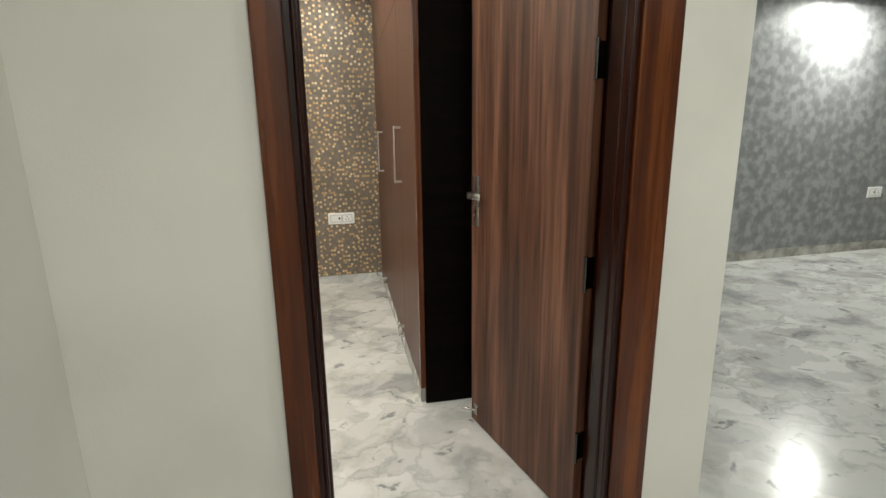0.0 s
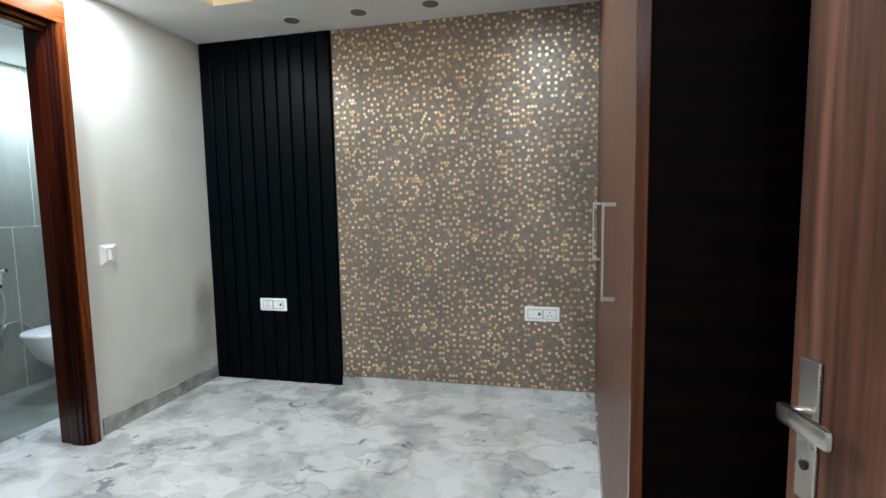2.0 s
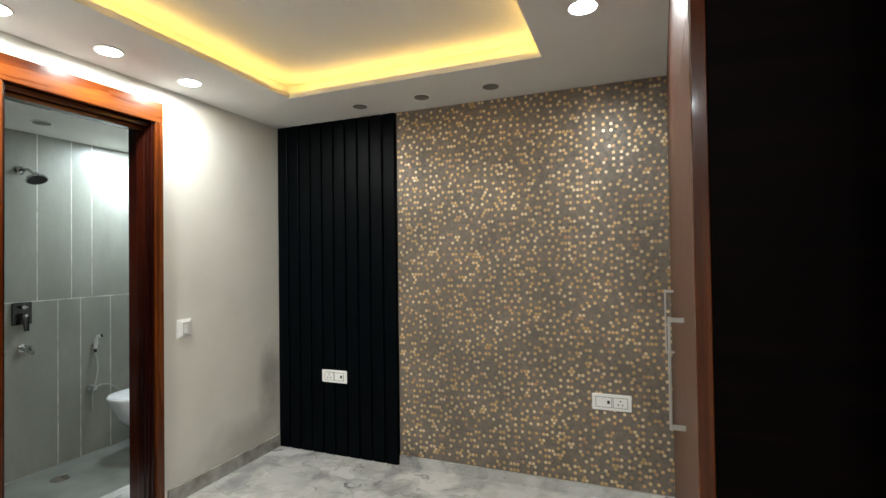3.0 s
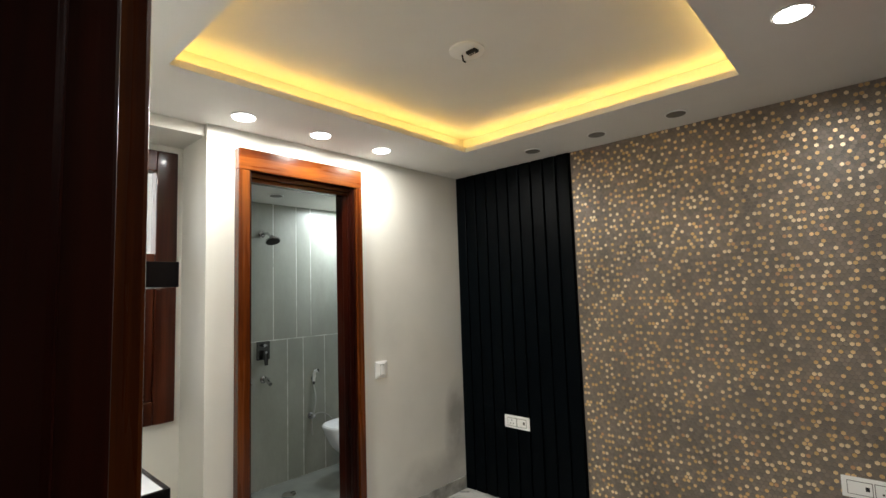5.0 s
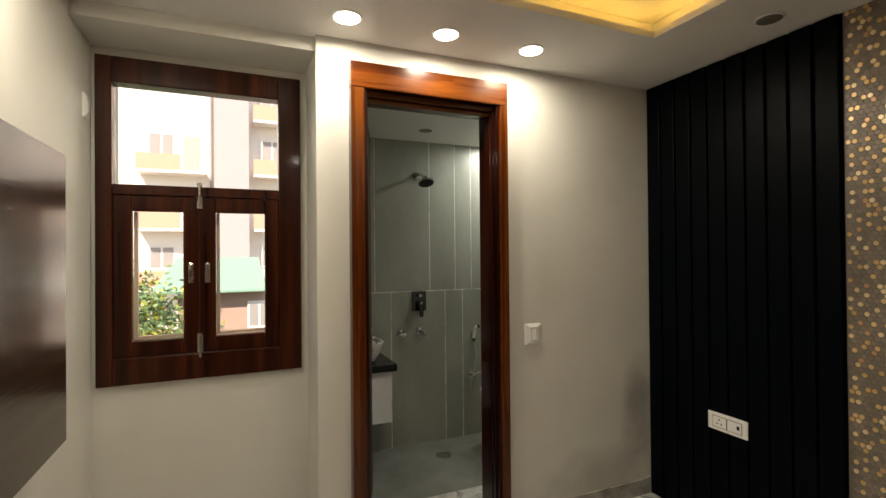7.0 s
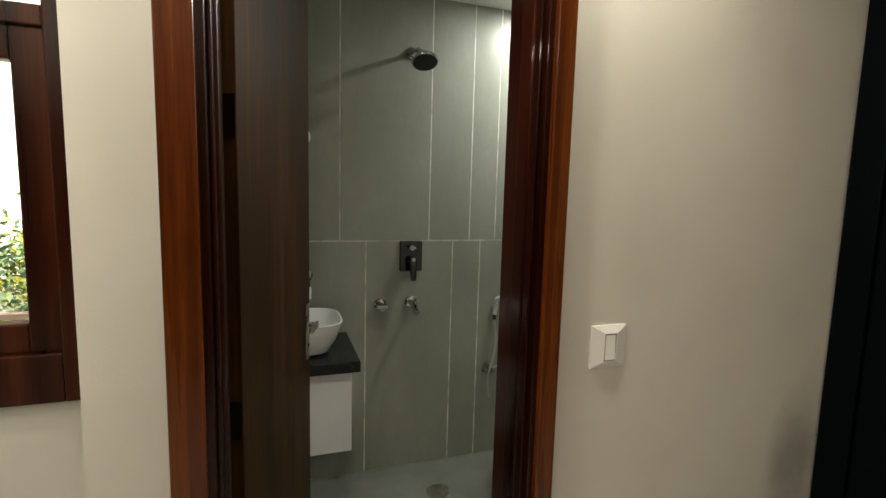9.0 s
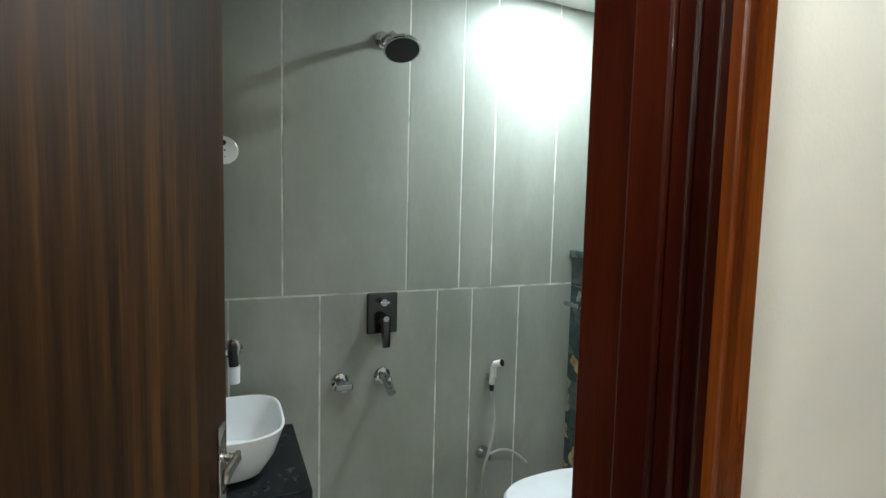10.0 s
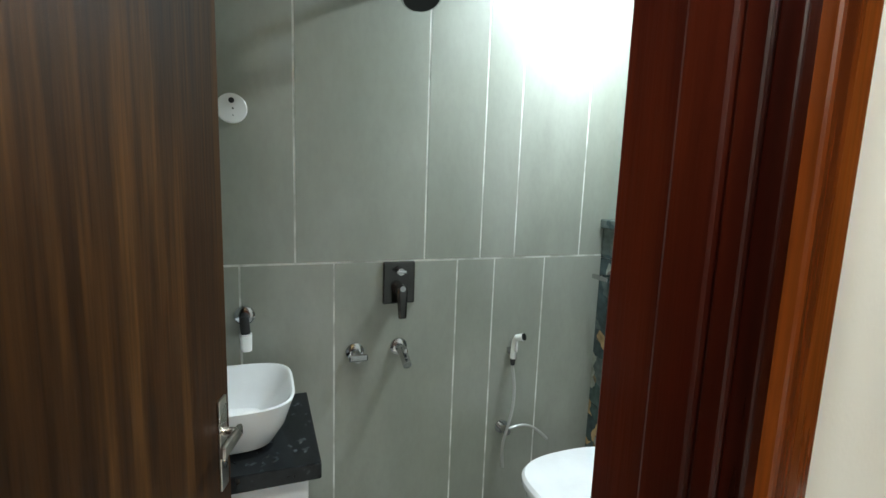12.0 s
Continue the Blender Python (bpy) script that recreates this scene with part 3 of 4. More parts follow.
def hex_mosaic():
    """Small raised hexagons over the whole wall, in offset rows."""
    t = thing("mosaic_wall_cladding", "taupe and gold hexagon mosaic on the wall", "wall cladding")
    x0, x1, z0, z1 = -0.236, 1.66, 0.1, H - 0.012
    part("backing", boxes((-0.241, 1.66, 5.949, 5.9575, 0.0, H - 0.001)), HEXBACK, t)
    pitch = 0.024
    r = pitch / math.sqrt(3) * 0.72
    rng = random.Random(4)
    sheets = {"mosaic_sheet": ([], [], HEX), "gold_sheet": ([], [], HEXGOLD)}
    row, z, below = 0, 0.09, set()
    while z < z1:
        gold, col = set(), 0
        x = x0 + 0.012 + (pitch / 2 if row % 2 else 0)
        while x < x1:
            touching = (col - 1 in gold) + (col in below) + ((col + 1 if row % 2 else col - 1) in below)
            pair = col - 1 in gold and col - 2 not in gold
            chance = 0.46 if not touching else (0.26 if pair else 0.1)
            shiny = rng.random() < chance
            if shiny:
                gold.add(col)
            verts, faces, _ = sheets["gold_sheet" if shiny else "mosaic_sheet"]
            d = rng.uniform(0.0025, 0.004) if shiny else rng.uniform(0.001, 0.002)
            size = r * 1.17 if shiny else r * 1.25
            n = len(verts)
            for yy, rr in ((5.949, size), (5.949 - d, size * 0.88)):
                for k in range(6):
                    a = math.pi / 6 + k * math.pi / 3
                    verts.append((x + rr * math.cos(a), yy, z + rr * math.sin(a)))
            faces.append([n + 6 + k for k in range(6)])
            for k in range(6):
                faces.append((n + k, n + (k + 1) % 6, n + 6 + (k + 1) % 6, n + 6 + k))
            x += pitch
            col += 1
        below = gold
        z += pitch * math.sqrt(3) / 2
        row += 1
    for name, (verts, faces, mat) in sheets.items():
        me = bpy.data.meshes.new(name)
        me.from_pydata(verts, [], faces)
        me.materials.append(mat)
        ob = new(name, me)
        ob.parent = t
        tagged(ob, kind="stuff")


hex_mosaic()
structure("baseboard_north", boxes((-0.236, 1.64, 5.93, 5.9485, 0, 0.075)), MARBLE, "low marble skirting at the foot of the mosaic", "skirting")


def switch_plate(name, label, m, w, h, modules):
    """Local x across, z up, front towards -y; modules: (x0, x1, kind)."""
    t = thing(name, label, "switch" if name.startswith("light") else "socket", m)
    if len(modules) == 1:
        bm = bmesh.new()
        hx, hz = modules[0][1] + 0.0035, h * 0.29 + 0.0035
        rings = [[bm.verts.new((sx * a, y, sz * b)) for sx, sz in ((-1, -1), (1, -1), (1, 1), (-1, 1))]
                 for a, b, y in ((w / 2, h / 2, 0), (w / 2, h / 2, -0.006), (w / 2 - 0.002, h / 2 - 0.002, -0.007), (hx + 0.002, hz + 0.002, -0.016), (hx, hz, -0.016), (hx, hz, -0.0085))]
        for a, b in zip(rings, rings[1:]):
            for k in range(4):
                bm.faces.new((a[k], a[(k + 1) % 4], b[(k + 1) % 4], b[k]))
        bm.faces.new(rings[-1])
        bm.faces.new(rings[0][::-1])
        part("plate", bm, PLASTIC, t)
    else:
        part("plate", boxes((-w / 2, w / 2, -0.009, 0, -h / 2, h / 2), bevel=0.004), PLASTIC, t)
    for x0, x1, kind in modules:
        part("surround", boxes((x0 - 0.003, x1 + 0.003, -0.0145 if len(modules) == 1 else -0.0105, -0.0084, -h * 0.29 - 0.003, h * 0.29 + 0.003)), PLASTIC_D, t)
        key = boxes((x0, x1, -0.0165 if len(modules) == 1 else -0.013, -0.0095, -h * 0.29, h * 0.29), bevel=0.0015)
        if len(modules) == 1:
            for v in key.verts:
                if v.co.y < -0.012:
                    v.co.y += 0.05 * (v.co.z - 0.01)
        ro = part("rocker", key, PLASTIC, t)
        if kind == "socket":
            for dx, dz in ((0, 0.014), (-0.013, -0.01), (0.013, -0.01)):
                c = ((x0 + x1) / 2 + dx, -0.0128, dz)
                part("pin_hole", tube(bmesh.new(), c, (c[0], -0.0136, c[2]), 0.0048, seg=12), RUBBER, ro)
        elif len(modules) > 1:
            part("indicator", boxes((x1 - 0.026, x1 - 0.01, -0.0137, -0.0128, -0.009, 0.012)), RUBBER, ro)
    return t


switch_plate("wall_socket", "white double switch and socket plate on black panel", pose(-0.804, 5.925, 0.628), 0.235, 0.1, [(-0.085, -0.004, "socket"), (0.004, 0.085, "rocker")])
switch_plate("wall_socket", "white switch and socket plate on the mosaic", pose(1.283, 5.9445, 0.62), 0.24, 0.105, [(-0.095, 0.0, "rocker"), (0.012, 0.095, "socket")])
switch_plate("light_switch", "white single light switch on the white wall", pose(-1.364, 5.015, 1.118, 0, 0, 90), 0.112, 0.122, [(-0.016, 0.016, "rocker")])
switch_plate("wall_socket", "white socket plate on the brown media panel", pose(-0.14, 2.868, 1.41, 0, 0, 180), 0.16, 0.13, [(-0.06, -0.005, "rocker"), (0.005, 0.06, "socket")])
switch_plate("light_switch", "white switch plate high on the wall", pose(-1.63, 2.77, 2.29, 0, 0, 180), 0.07, 0.11, [(-0.015, 0.015, "rocker")])
switch_plate("wall_socket", "white socket plate on grey damask wall", pose(7.3, 5.52, 0.68), 0.22, 0.12, [(-0.08, 0, "rocker"), (0.01, 0.08, "socket")])


# ---- wardrobe ----
def wardrobe():
    t = thing("wardrobe", "brown laminate fitted wardrobe with a dark side", "wardrobe", pose(1.527, 3.6, 0, 0, 0, -2.8))
    d, L, top = 0.56, 2.335, 2.66
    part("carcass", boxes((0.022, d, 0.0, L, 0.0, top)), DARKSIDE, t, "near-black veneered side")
    part("plinth", boxes((-0.002, 0.0215, 0.02, L, 0.0, 0.085)), SKIRT, t)
    part("edge_strip", boxes((-0.004, 0.0215, -0.003, 0.03, 0.087, top), bevel=0.002), MAHOG, t, "reddish end strip")
    ys = [0.033, 0.62, 1.19, 1.75, L - 0.002]
    for k in range(4):
        a, b = ys[k] + 0.0015, ys[k + 1] - 0.0015
        part("loft_door", boxes((0.0, 0.0215, a, b, 2.053, top), bevel=0.0015), WARD, t)
        door = part("door", boxes((0.0, 0.0215, a, b, 0.088, 2.05), bevel=0.0015), WARD, t)
        if k % 2 == 0:
            y, z0, z1 = b - 0.05, 1.075, 1.392
        else:
            y, z0, z1 = a + 0.05, 0.1, 0.17
        bar = part("handle", boxes((-0.042, -0.034, y - 0.007, y + 0.007, z0, z1), bevel=0.002), HANDLE, door, "slim steel bar handle")
        for z in (z0 + 0.008, z1 - 0.008):
            part("stem", boxes((-0.035, 0.001, y - 0.006, y + 0.006, z - 0.006, z + 0.006)), HANDLE, bar)


wardrobe()


# ---- media wall ----
def media_panel():
    t = thing("media_panel", "glossy brown laminate television panel on the wall", "wall panel")
    part("board", boxes((-1.0, 0.705, 2.84, 2.868, 0.97, 1.95), bevel=0.002), TVLAM, t)
    part("batten", boxes((-0.97, 0.675, 2.7705, 2.8395, 0.99, 1.93)), BLACK, t)


media_panel()


def floating_shelf(x0, x1, z, label):
    """Board with black edging on its front and ends, whitened for the window's reflection."""
    t = thing("floating_shelf", label, "shelf", group="shelves on the media panel")
    # white here paints the bright window mirrored in dark gloss laminate
    part("shelf_board", boxes((x0 + 0.006, x1 - 0.006, 2.867, 3.007, z - 0.044, z)), WHITELAM, t)
    part("front_edge", boxes((x0 + 0.006, x1 - 0.006, 3.0075, 3.017, z - 0.045, z + 0.001), bevel=0.001), BLACKGLOSS, t, "black gloss edging")
    for a, b in ((x0, x0 + 0.0055), (x1 - 0.0055, x1)):
        part("end_edge", boxes((a, b, 2.8685, 3.017, z - 0.045, z + 0.001), bevel=0.001), BLACKGLOSS, t, "black gloss edging")


floating_shelf(0.26, 0.465, 1.745, "short floating shelf with black edging")
floating_shelf(0.1, 0.44, 1.342, "floating shelf with black edging, its top whitened as reflection")


# ---- ceiling fittings ----
def downlight(x, y, z, on):
    t = thing("downlight", "lit round recessed ceiling downlight" if on else "unlit round recessed ceiling downlight", "ceiling light", pose(x, y, z), group="ceiling downlights")
    k = 0.9 if on else 0.82
    part("rim", lathe(bmesh.new(), [(0.066 * k, 0.0), (0.075 * k, 0.0), (0.078 * k, -0.004), (0.075 * k, -0.007), (0.066 * k, -0.007)], seg=28), PLASTIC, t, smooth=True)
    part("diffuser", lathe(bmesh.new(), [(0.0655 * k, -0.002), (0.065 * k, -0.009), (0.04 * k, -0.0115)], seg=28), LAMP_ON if on else PLASTIC_D, t)


for x, y in LIT:
    downlight(x, y, H, True)
for x, y in UNLIT:
    downlight(x, y, H, False)
downlight(-2.48, 5.55, BZ, True)
downlight(-2.4, 4.75, BZ, False)
for x, y in ((6.4, 5.2), (4.6, 4.2), (3.4, 1.2), (6.6, 1.4), (1.5, 0.6), (1.1, -0.9)):
    downlight(x, y, H + 0.02, True)


def ceiling_rose():
    t = thing("fan_hook_cover", "white round fan box with bare terminals in the ceiling", "ceiling rose", pose(0.036, 4.417, H + 0.14))
    part("disc", lathe(bmesh.new(), [(0.085, 0), (0.085, -0.008), (0.07, -0.014), (0.02, -0.014)]), PLASTIC, t, smooth=True)
    part("connector", boxes((0.005, 0.06, -0.016, 0.016, -0.028, -0.0145), bevel=0.003), RUBBER, t)
    for k in range(3):
        part("terminal", tube(bmesh.new(), (0.018 + 0.014 * k, 0, -0.0285), (0.018 + 0.014 * k, 0, -0.036), 0.004, seg=10), STEEL, t)
    part("wire", path_tube(bmesh.new(), [(-0.03, 0, -0.014), (-0.032, 0.01, -0.04), (-0.02, 0.012, -0.05)], 0.004), RUBBER, t)


ceiling_rose()


# ---- bathroom fittings ----
def vanity():
    t = thing("vanity_cabinet", "white wall-hung vanity cabinet under the basin", "cabinet")
    part("body", boxes((-2.789, -2.37, 3.91, 4.45, 0.36, 0.739), bevel=0.003), WHITELAM, t)
    for a, b in ((3.915, 4.179), (4.183, 4.447)):
        part("door", boxes((-2.369, -2.352, a, b, 0.363, 0.736), bevel=0.002), WHITELAM, t)
    c = thing("countertop", "black granite counter on the vanity", "countertop")
    part("slab", boxes((-2.789, -2.32, 3.902, 4.482, 0.74, 0.79), bevel=0.004), GRANITE, c)


vanity()


def basin():
    """Rounded square bowl, wider at the rim, hollow."""
    t = thing("wash_basin", "white ceramic countertop basin on black granite", "basin", pose(-2.55, 4.2, 0.79))
    bm = bmesh.new()
    seg = 48

    def ring(hx, hy, z, p=4.0):
        out = []
        for k in range(seg):
            a = 2 * math.pi * k / seg
            c, s = math.cos(a), math.sin(a)
            out.append(bm.verts.new((hx * math.copysign(abs(c) ** (2 / p), c), hy * math.copysign(abs(s) ** (2 / p), s), z)))
        return out
    rings = [ring(0.11, 0.13, 0.001), ring(0.135, 0.16, 0.012), ring(0.165, 0.195, 0.07), ring(0.185, 0.22, 0.145), ring(0.187, 0.222, 0.152), ring(0.18, 0.215, 0.154),
             ring(0.174, 0.208, 0.148), ring(0.15, 0.18, 0.075), ring(0.11, 0.13, 0.03), ring(0.02, 0.02, 0.022)]
    for a, b in zip(rings, rings[1:]):
        for k in range(seg):
            bm.faces.new((a[k], a[(k + 1) % seg], b[(k + 1) % seg], b[k]))
    bm.faces.new(list(reversed(rings[0])))
    bm.faces.new(rings[-1])
    part("bowl", bm, CERAMIC, t, smooth=True)
    part("waste", lathe(bmesh.new(), [(0.02, 0.0225), (0.02, 0.026), (0.012, 0.028)], seg=20), CHROME, t)


basin()


def wc():
    """Wall-hung toilet on the boxed-out ledge, facing along -y."""
    t = thing("toilet", "white wall-hung toilet with a closed lid", "toilet", pose(-2.4, 5.755, 0.05))
    bm = bmesh.new()
    seg = 40

    def ring(w, l, z, back=0.0):
        out = []
        for k in range(seg):
            a = 2 * math.pi * k / seg
            c, s = math.cos(a), math.sin(a)
            y = -l / 2 + (l / 2) * math.copysign(abs(s) ** 0.75, s)
            out.append(bm.verts.new((w * math.copysign(abs(c) ** 0.7, c), y, z)))
        return out
    rings = [ring(0.1, 0.26, 0.1), ring(0.13, 0.34, 0.13), ring(0.165, 0.44, 0.24), ring(0.18, 0.5, 0.36), ring(0.183, 0.51, 0.395)]
    for a, b in zip(rings, rings[1:]):
        for k in range(seg):
            bm.faces.new((a[k], a[(k + 1) % seg], b[(k + 1) % seg], b[k]))
    bm.faces.new(list(reversed(rings[0])))
    bm.faces.new(rings[-1])
    part("bowl", bm, CERAMIC, t, smooth=True)
    bm = bmesh.new()
    rings = [ring(0.186, 0.515, 0.397), ring(0.19, 0.52, 0.405), ring(0.19, 0.52, 0.425), ring(0.182, 0.51, 0.438), ring(0.1, 0.4, 0.443)]
    for a, b in zip(rings, rings[1:]):
        for k in range(seg):
            bm.faces.new((a[k], a[(k + 1) % seg], b[(k + 1) % seg], b[k]))
    bm.faces.new(list(reversed(rings[0])))
    bm.faces.new(rings[-1])
    part("lid", bm, CERAMIC, t, "smooth white seat lid", smooth=True)


wc()


def cistern_ledge():
    t = thing("cistern_ledge", "boxed cistern ledge clad in pebbled green stone", "ledge", kind="structure")
    part("core", boxes((-2.789, -1.522, 5.79, 5.957, -0.018, 1.398)), GROUT, t)
    xs = [-2.788, -2.38, -1.95, -1.523]
    for a, b in zip(xs, xs[1:]):
        for z0, z1 in ((-0.015, 0.57), (0.574, 1.263), (1.268, 1.397)):
            part("tile", boxes((a + 0.002, b - 0.002, 5.774, 5.7895, z0, z1)), STONE, t)
    part("coping", boxes((-2.789, -1.522, 5.755, 5.957, 1.3985, 1.44), bevel=0.006), STONE, t, "dark pebbled stone coping")


cistern_ledge()


def on_wall(name, label, category, y, z):
    """A fitting on the bathroom's far wall: local x out of the wall, y along it."""
    return thing(name, label, category, pose(-2.79, y, z))


def rose_plate(r=0.03):
    return lathe(bmesh.new(), [(r, 0.001), (r, 0.008), (r * 0.8, 0.014), (r * 0.4, 0.016)], Matrix.Rotation(radians(90), 4, "Y"), 24)


def shower():
    t = on_wall("overhead_shower", "chrome overhead shower on a short wall arm", "shower", 4.815, 2.255)
    part("flange", rose_plate(0.032), CHROME, t, smooth=True)
    part("arm", path_tube(bmesh.new(), [(0.01, 0, 0), (0.09, 0.01, 0.0), (0.15, 0.015, -0.035)], 0.011), CHROME, t, smooth=True)
    m = pose(0.17, 0.02, -0.07, 0, -24, 0)
    part("head", lathe(bmesh.new(), [(0.016, 0.045), (0.024, 0.025), (0.06, 0.004), (0.068, -0.012), (0.066, -0.016)], m), CHROME, t, smooth=True)
    part("spray_face", lathe(bmesh.new(), [(0.061, -0.0165), (0.059, -0.019), (0.02, -0.0195)], m), RUBBER, t)


def mixer():
    t = on_wall("shower_mixer", "chrome single-lever shower mixer on the tiles", "mixer", 4.827, 1.19)
    # chrome coloured dark here to stand for the dark surroundings it reflects
    part("plate", boxes((0.001, 0.012, -0.063, 0.063, -0.08, 0.085), bevel=0.005), GUNMETAL, t)
    part("cartridge", tube(bmesh.new(), (0.01, 0, -0.02), (0.05, 0, -0.02), 0.025), GUNMETAL, t, smooth=True)
    lever = boxes((0.045, 0.062, -0.022, 0.022, -0.125, -0.005), bevel=0.007)
    for v in lever.verts:
        if v.co.z < -0.08:
            v.co.y *= 0.7
            v.co.x += 0.012
    part("lever", lever, GUNMETAL, t, smooth=True)
    part("cap", tube(bmesh.new(), (0.05, 0, -0.01), (0.066, 0, -0.01), 0.014, 0.011), CHROME, t, "bright chrome cap", smooth=True)
    knob = part("diverter", tube(bmesh.new(), (0.01, 0, 0.05), (0.04, 0, 0.05), 0.014), CHROME, t, "bright chrome diverter", smooth=True)
    part("tab", boxes((0.034, 0.05, -0.02, 0.02, 0.045, 0.056), bevel=0.003), CHROME, knob)


def wall_cock(y, z, spout, label):
    t = on_wall("wall_tap", label, "tap", y, z)
    part("flange", rose_plate(0.034), CHROME, t, smooth=True)
    part("body", path_tube(bmesh.new(), [(0.01, 0, 0), (0.075, 0, -0.004)] + ([(0.13, 0.0, -0.03)] if spout else []), 0.017), CHROME, t, smooth=True)
    part("lever", boxes((0.06, 0.11, -0.008, 0.008, 0.006, 0.026) if spout else (0.065, 0.082, -0.035, 0.035, -0.012, 0.012), bevel=0.005), CHROME, t)


def health_faucet():
    t = on_wall("health_faucet", "white hand spray hooked on the wall with a hose", "hand spray", 5.33, 0.92)
    part("hook", boxes((0.001, 0.035, -0.014, 0.014, -0.06, -0.035), bevel=0.003), CHROME, t)
    part("handle", path_tube(bmesh.new(), [(0.035, 0, -0.075), (0.04, 0.002, 0.0), (0.05, 0.006, 0.02)], 0.013), PLASTIC, t, smooth=True)
    part("nozzle", tube(bmesh.new(), (0.048, 0.002, 0.02), (0.075, 0.022, 0.03), 0.013, 0.016), PLASTIC, t, smooth=True)
    part("spray_face", tube(bmesh.new(), (0.075, 0.022, 0.03), (0.08, 0.0257, 0.0318), 0.015), GUNMETAL, t, "dark spray face")
    part("trigger", boxes((0.05, 0.062, -0.005, 0.007, -0.04, 0.006), bevel=0.003), PLASTIC, t)
    part("coupling", tube(bmesh.new(), (0.035, 0, -0.075), (0.036, 0, -0.105), 0.012, 0.009), RUBBER, t, "black hose coupling", smooth=True)
    part("angle_valve", tube(bmesh.new(), (0.001, -0.02, -0.4), (0.06, -0.02, -0.4), 0.016), CHROME, t, smooth=True)
    part("valve_flange", tube(bmesh.new(), (0.001, -0.02, -0.4), (0.006, -0.02, -0.4), 0.03), CHROME, t, smooth=True)
    pts = [Vector((0.036, 0, -0.105))]
    for k in range(1, 21):
        u = k / 20
        pts.append(Vector((0.036 + 0.04 * math.sin(math.pi * u), 0.012 * math.sin(2 * math.pi * u) - 0.045 * u + 0.09 * max(0, u - 0.72), -0.105 - 0.47 * u)))
    part("hose", path_tube(bmesh.new(), pts, 0.0065, 8), HOSE, t, "pale grey shower hose", smooth=True)
    pts = [Vector((0.045 + 0.02 * u, -0.02 + 0.2 * u, -0.4 + 0.03 * math.sin(math.pi * u) - 0.06 * u * u)) for u in (k / 10 for k in range(11))]
    part("supply_hose", path_tube(bmesh.new(), pts, 0.006, 8), HOSE, t, "pale grey supply hose", smooth=True)


shower()
mixer()
wall_cock(4.66, 0.93, False, "chrome stop cock on the grey tiles")
wall_cock(4.832, 0.935, True, "chrome wall tap with a short spout")
health_faucet()
t = on_wall("wall_tap", "black and chrome wall tap above the basin", "tap", 4.275, 1.1)
part("flange", rose_plate(0.034), CHROME, t, smooth=True)
part("spout", path_tube(bmesh.new(), [(0.01, 0, 0), (0.05, 0, 0.0), (0.055, 0.004, -0.05)], 0.016), RUBBER, t, "black spout", smooth=True)
part("sleeve", tube(bmesh.new(), (0.055, 0.004, -0.05), (0.055, 0.006, -0.11), 0.02, 0.017), PLASTIC, t, "white plastic sleeve", smooth=True)
t = on_wall("geyser_cover", "white round blanking plate with small dots", "cover plate", 4.253, 1.797)
part("disc", lathe(bmesh.new(), [(0.048, 0.001), (0.048, 0.006), (0.044, 0.009)], Matrix.Rotation(radians(90), 4, "Y")), PLASTIC, t)
for dy, dz, r in ((0, 0.025, 0.009), (0.004, 0.0, 0.003), (0.004, -0.022, 0.002)):
    part("dot", tube(bmesh.new(), (0.0085, dy, dz), (0.0105, dy, dz), r, seg=14), RUBBER, t)
for x, z in ((-2.7, 1.19), (-2.4, 1.15)):
    t = thing("stop_cock", "chrome stop cock on the stone ledge", "tap", pose(x, 5.774, z))
    part("flange", tube(bmesh.new(), (0, 0, 0), (0, -0.008, 0), 0.028), CHROME, t, smooth=True)
    part("body", tube(bmesh.new(), (0, 0, 0), (0, -0.06, 0), 0.014), CHROME, t, smooth=True)
    part("lever", boxes((-0.05, 0.05, -0.072, -0.055, -0.01, 0.01), bevel=0.004), CHROME, t)
t = thing("floor_drain", "round steel floor drain in the bathroom floor", "drain", pose(-2.5, 4.92, -0.018))
part("ring", lathe(bmesh.new(), [(0.03, 0.0005), (0.06, 0.0005), (0.06, 0.004), (0.045, 0.006), (0.03, 0.006)]), STEEL, t, smooth=True)
part("grate", lathe(bmesh.new(), [(0.0295, 0.0005), (0.0295, 0.003), (0.01, 0.0035)]), CHROME, t)

# ---- outside ----
HOUSE = plain("pale_plaster", (0.85, 0.8, 0.73), 0.8)
HOUSE2 = plain("mauve_plaster", (0.43, 0.345, 0.34), 0.8)
BRICKRED = plain("terracotta_paint", (0.68, 0.34, 0.24), 0.8)
SHEDWALL = plain("pink_plaster", (0.42, 0.28, 0.22), 0.8)
BARK = material("bark", [(0.35, (0.06, 0.045, 0.03)), (0.65, (0.13, 0.1, 0.07))], 14, rough=0.9, bump=0.4)
SHUTTER = plain("red_brown_shutter", (0.58, 0.4, 0.33), 0.7)
RAIL = plain("white_balcony_paint", (0.82, 0.78, 0.72), 0.7)
DARKWIN = plain("dark_window", (0.34, 0.3, 0.28), 0.3)
NET = plain("green_shade_net", (0.24, 0.38, 0.28), 0.8)
GROUND = material("dusty_ground", [(0.3, (0.16, 0.13, 0.1)), (0.7, (0.25, 0.21, 0.17))], 0.6, rough=0.9, bump=0.2)
structure("ground", boxes((-900, 900, -900, 900, -3.4, -3.2)), GROUND, "dusty pale ground far below the window", "ground")


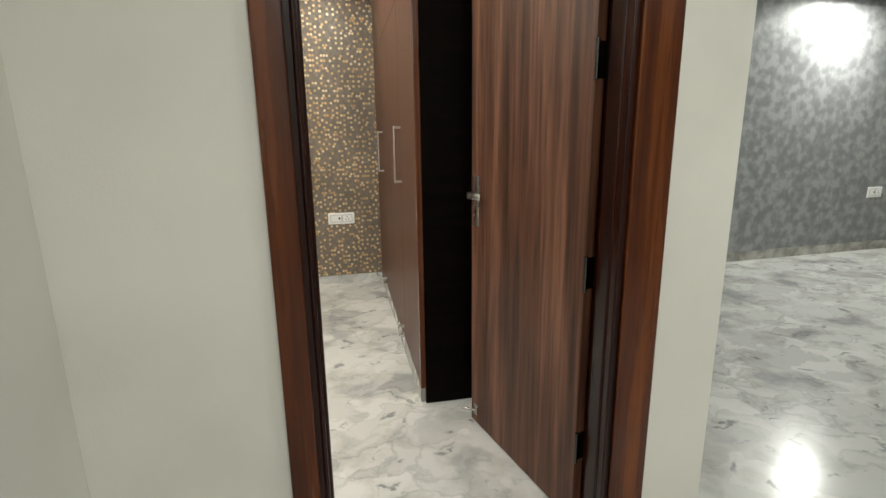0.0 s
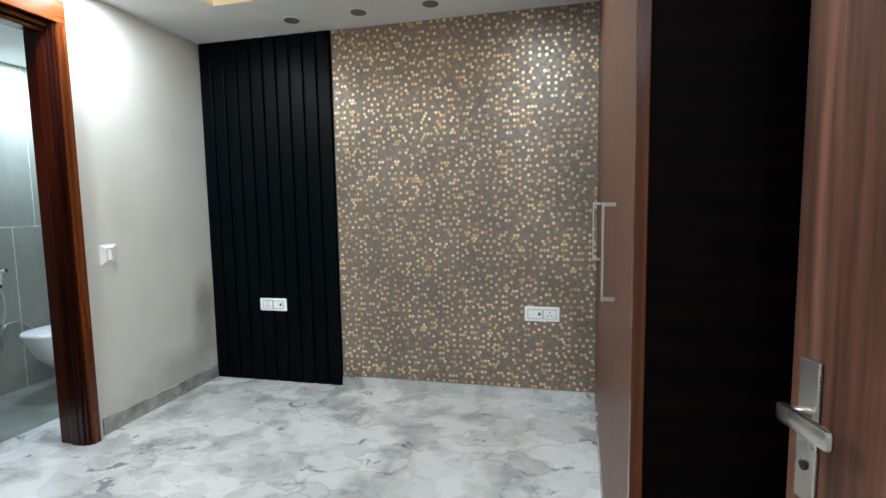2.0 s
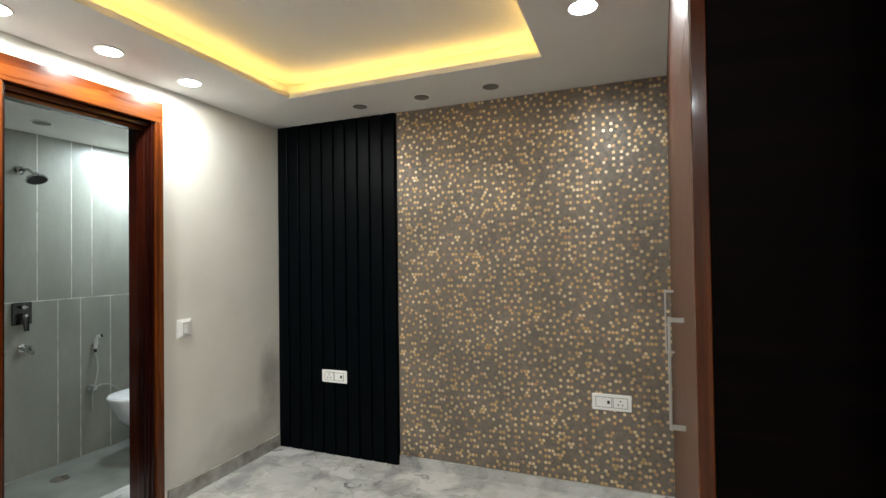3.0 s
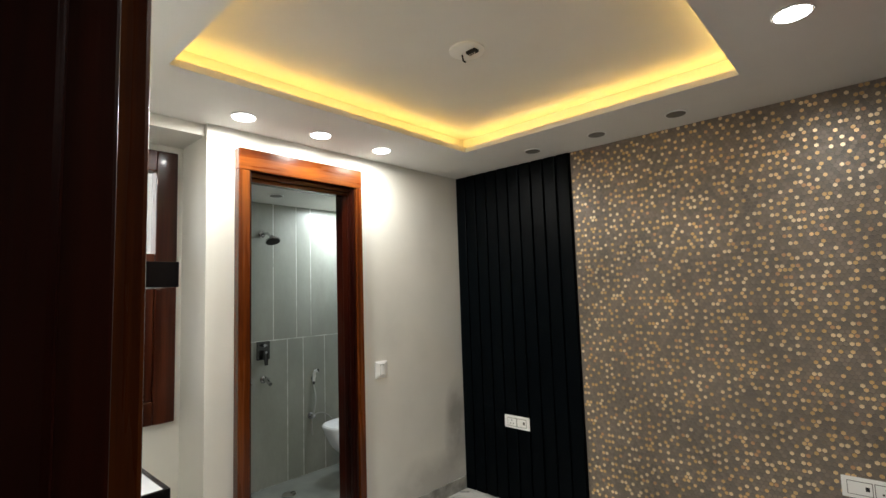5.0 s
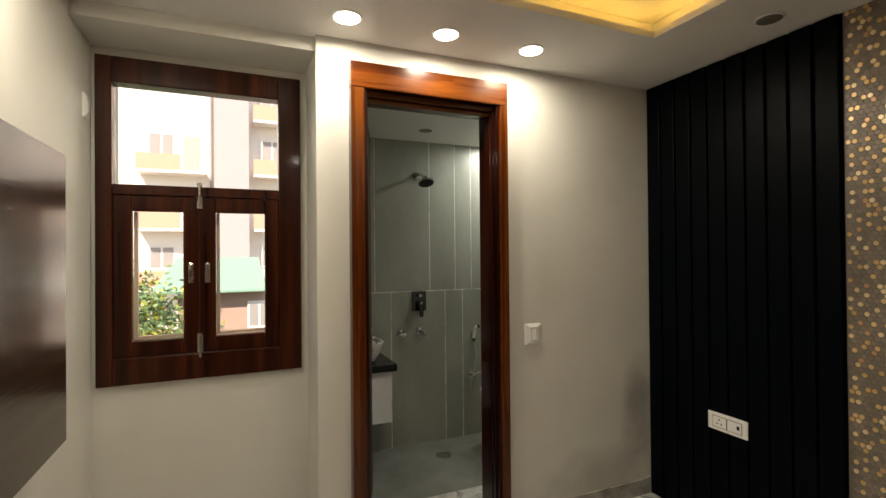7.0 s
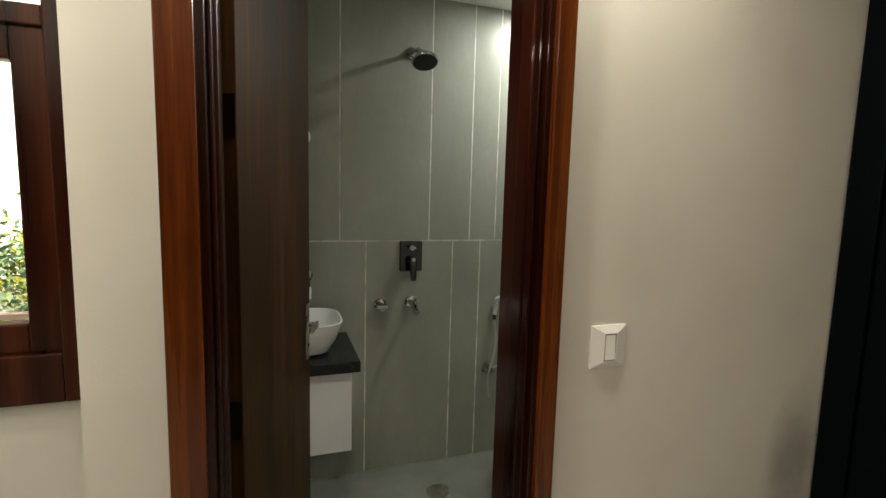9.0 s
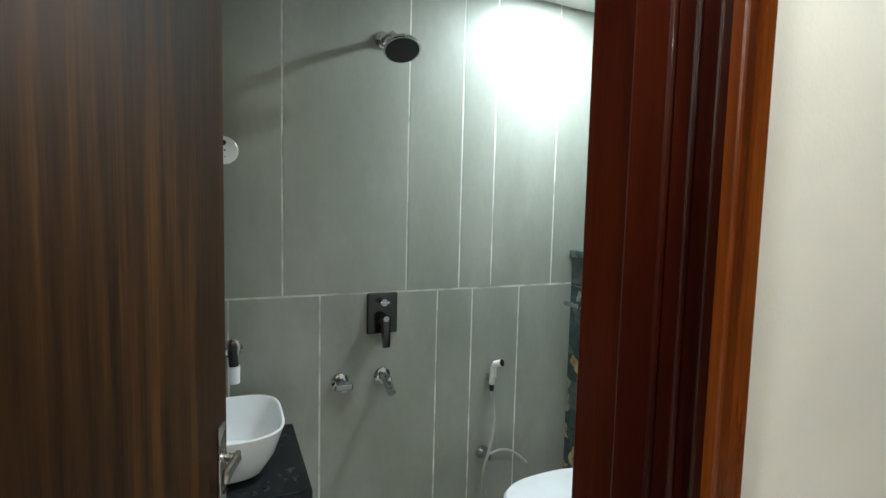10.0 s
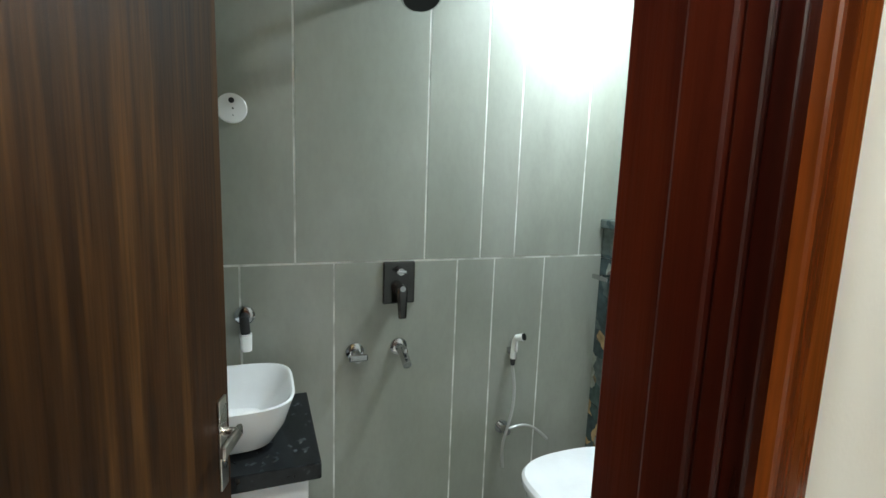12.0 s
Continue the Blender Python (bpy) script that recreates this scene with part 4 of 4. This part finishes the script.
def apartment():
    """Pale block behind the yard: mauve stair tower, terracotta parapets, balconies beside it."""
    t = thing("apartment_building", "pale apartment block with a mauve tower and terracotta balconies", "building")
    base, x = -3.2, -29
    part("wall", boxes((x - 8, x, -24, 34, base, base + 25)), HOUSE, t)
    part("roof", boxes((x - 8.2, x + 0.2, -24.2, 34.2, base + 25.001, base + 25.9)), RAIL, t)
    part("stair_tower", boxes((x + 0.001, x + 1.2, 2.3, 4.05, base, base + 24.5)), HOUSE2, t, "mauve plastered tower")
    part("drain_pipe", tube(bmesh.new(), (x + 0.15, 2.1, base), (x + 0.15, 2.1, base + 24), 0.07, seg=12), DARKWIN, t)
    for y0, y1, storeys in ((-1.4, 1.9, 4), (4.3, 7.4, 7), (8.0, 11.2, 7), (-6.0, -2.6, 3)):
        for k in range(storeys):
            z = base + 3.1 * k
            b = part("balcony", boxes((x + 0.001, x + 1.1, y0, y1, z - 0.14, z)), RAIL, t)
            part("parapet", boxes((x + 1.0, x + 1.1, y0, y0 + (y1 - y0) * 0.62, z + 0.0005, z + 0.85)), BRICKRED, b, "terracotta parapet")
            for m in range(6):
                yy = y0 + (y1 - y0) * (0.66 + 0.065 * m)
                part("baluster", boxes((x + 1.02, x + 1.06, yy, yy + 0.04, z + 0.0005, z + 0.85)), DARKWIN, b)
            w = part("window", boxes((x + 0.001, x + 0.06, y0 + 0.4, y0 + 1.7, z + 0.9, z + 2.2)), RAIL, t)
            for m in range(2):
                part("pane", boxes((x + 0.061, x + 0.075, y0 + 0.5 + 0.6 * m, y0 + 1.0 + 0.6 * m, z + 1.0, z + 2.1)), DARKWIN, w)
            part("balcony_door", boxes((x + 0.001, x + 0.05, y0 + 2.1, y0 + 2.9, z + 0.0005, z + 2.1)), SHUTTER, t)


apartment()


def shed():
    t = thing("netted_shed", "low pink shed roofed partly in green shade net", "shed")
    part("wall", boxes((-13, -9.5, 2.35, 5.3, -3.2, 0.86)), SHEDWALL, t)
    bm = boxes((-13.2, -9.2, 1.95, 3.95, 0.8605, 0.9))
    for v in bm.verts:
        if v.co.x < -12:
            v.co.z += 0.62
    part("roof", bm, NET, t, "sagging green shade net")
    part("parapet", boxes((-13, -9.5, 3.96, 5.3, 0.8605, 1.2)), HOUSE, t)
    w = part("window", boxes((-9.499, -9.45, 3.6, 4.05, 0.1, 0.65)), RAIL, t)
    for k in range(2):
        part("pane", boxes((-9.4495, -9.44, 3.64 + 0.2 * k, 3.8 + 0.2 * k, 0.15, 0.6)), DARKWIN, w)


shed()


def tree(x, y, z, h, seed):
    rng = random.Random(seed)
    t = thing("tree", "young tree with light green leaves", "tree", pose(x, y, z))
    bm = tube(bmesh.new(), (0, 0, 0), (0.1, 0.05, h * 0.6), 0.09, 0.05, 10)
    ends = []
    for k in range(9):
        a = k * 2.4
        e = Vector((math.cos(a) * rng.uniform(0.4, 0.9), math.sin(a) * rng.uniform(0.4, 0.9), h * rng.uniform(0.7, 1.05)))
        tube(bm, (0.08, 0.04, h * rng.uniform(0.4, 0.58)), e, 0.03, 0.012, 6)
        ends.append(e)
    part("trunk", bm, BARK, t)
    verts, faces = [], []
    for e in ends:
        for _ in range(420):
            p = e + Vector((rng.gauss(0, 0.3), rng.gauss(0, 0.3), rng.gauss(0, 0.28)))
            r = Euler((rng.uniform(0, 6), rng.uniform(0, 6), rng.uniform(0, 6))).to_matrix()
            n = len(verts)
            for q in ((-0.02, 0, 0), (0, 0.05, 0.01), (0.02, 0, 0), (0, -0.05, 0.01)):
                verts.append(tuple(p + r @ (Vector(q) * 1.3)))
            faces.append((n, n + 1, n + 2, n + 3))
    me = bpy.data.meshes.new("crown")
    me.from_pydata(verts, [], faces)
    me.materials.append(islands("leaves", [(0, (0.12, 0.19, 0.08)), (0.5, (0.18, 0.24, 0.08)), (0.8, (0.42, 0.38, 0.05))], 0.5))
    ob = new("crown", me)
    ob.parent = t


tree(-8.4, 1.35, -3.2, 4.1, 2)
tree(-7.6, 2.2, -3.2, 3.5, 5)

# ---- bathroom wall tiles ----
UPPER = [3.9, 4.446, 4.93, 5.17, 5.328, 5.653, 5.964]
LOWER = [3.9, 4.262, 4.582, 5.071, 5.238, 5.479, 5.79]
for row, z0, z1 in ((UPPER, 1.28, 2.549), (LOWER, -0.016, 1.272)):
    for a, b in zip(row, row[1:]):
        ob = part("tile", boxes((-2.7910, -2.79, a + 0.0035, b - 0.0035, z0, z1)), TILE, bpy.data.objects["bath_wall_west"])
xs = [-2.789, -2.5, -2.05, -1.523]
for a, b in zip(xs, xs[1:]):
    part("tile", boxes((a + 0.002, b - 0.002, 5.953, 5.9542, 1.4475, 2.549)), TILE, bpy.data.objects["bath_wall_north"])
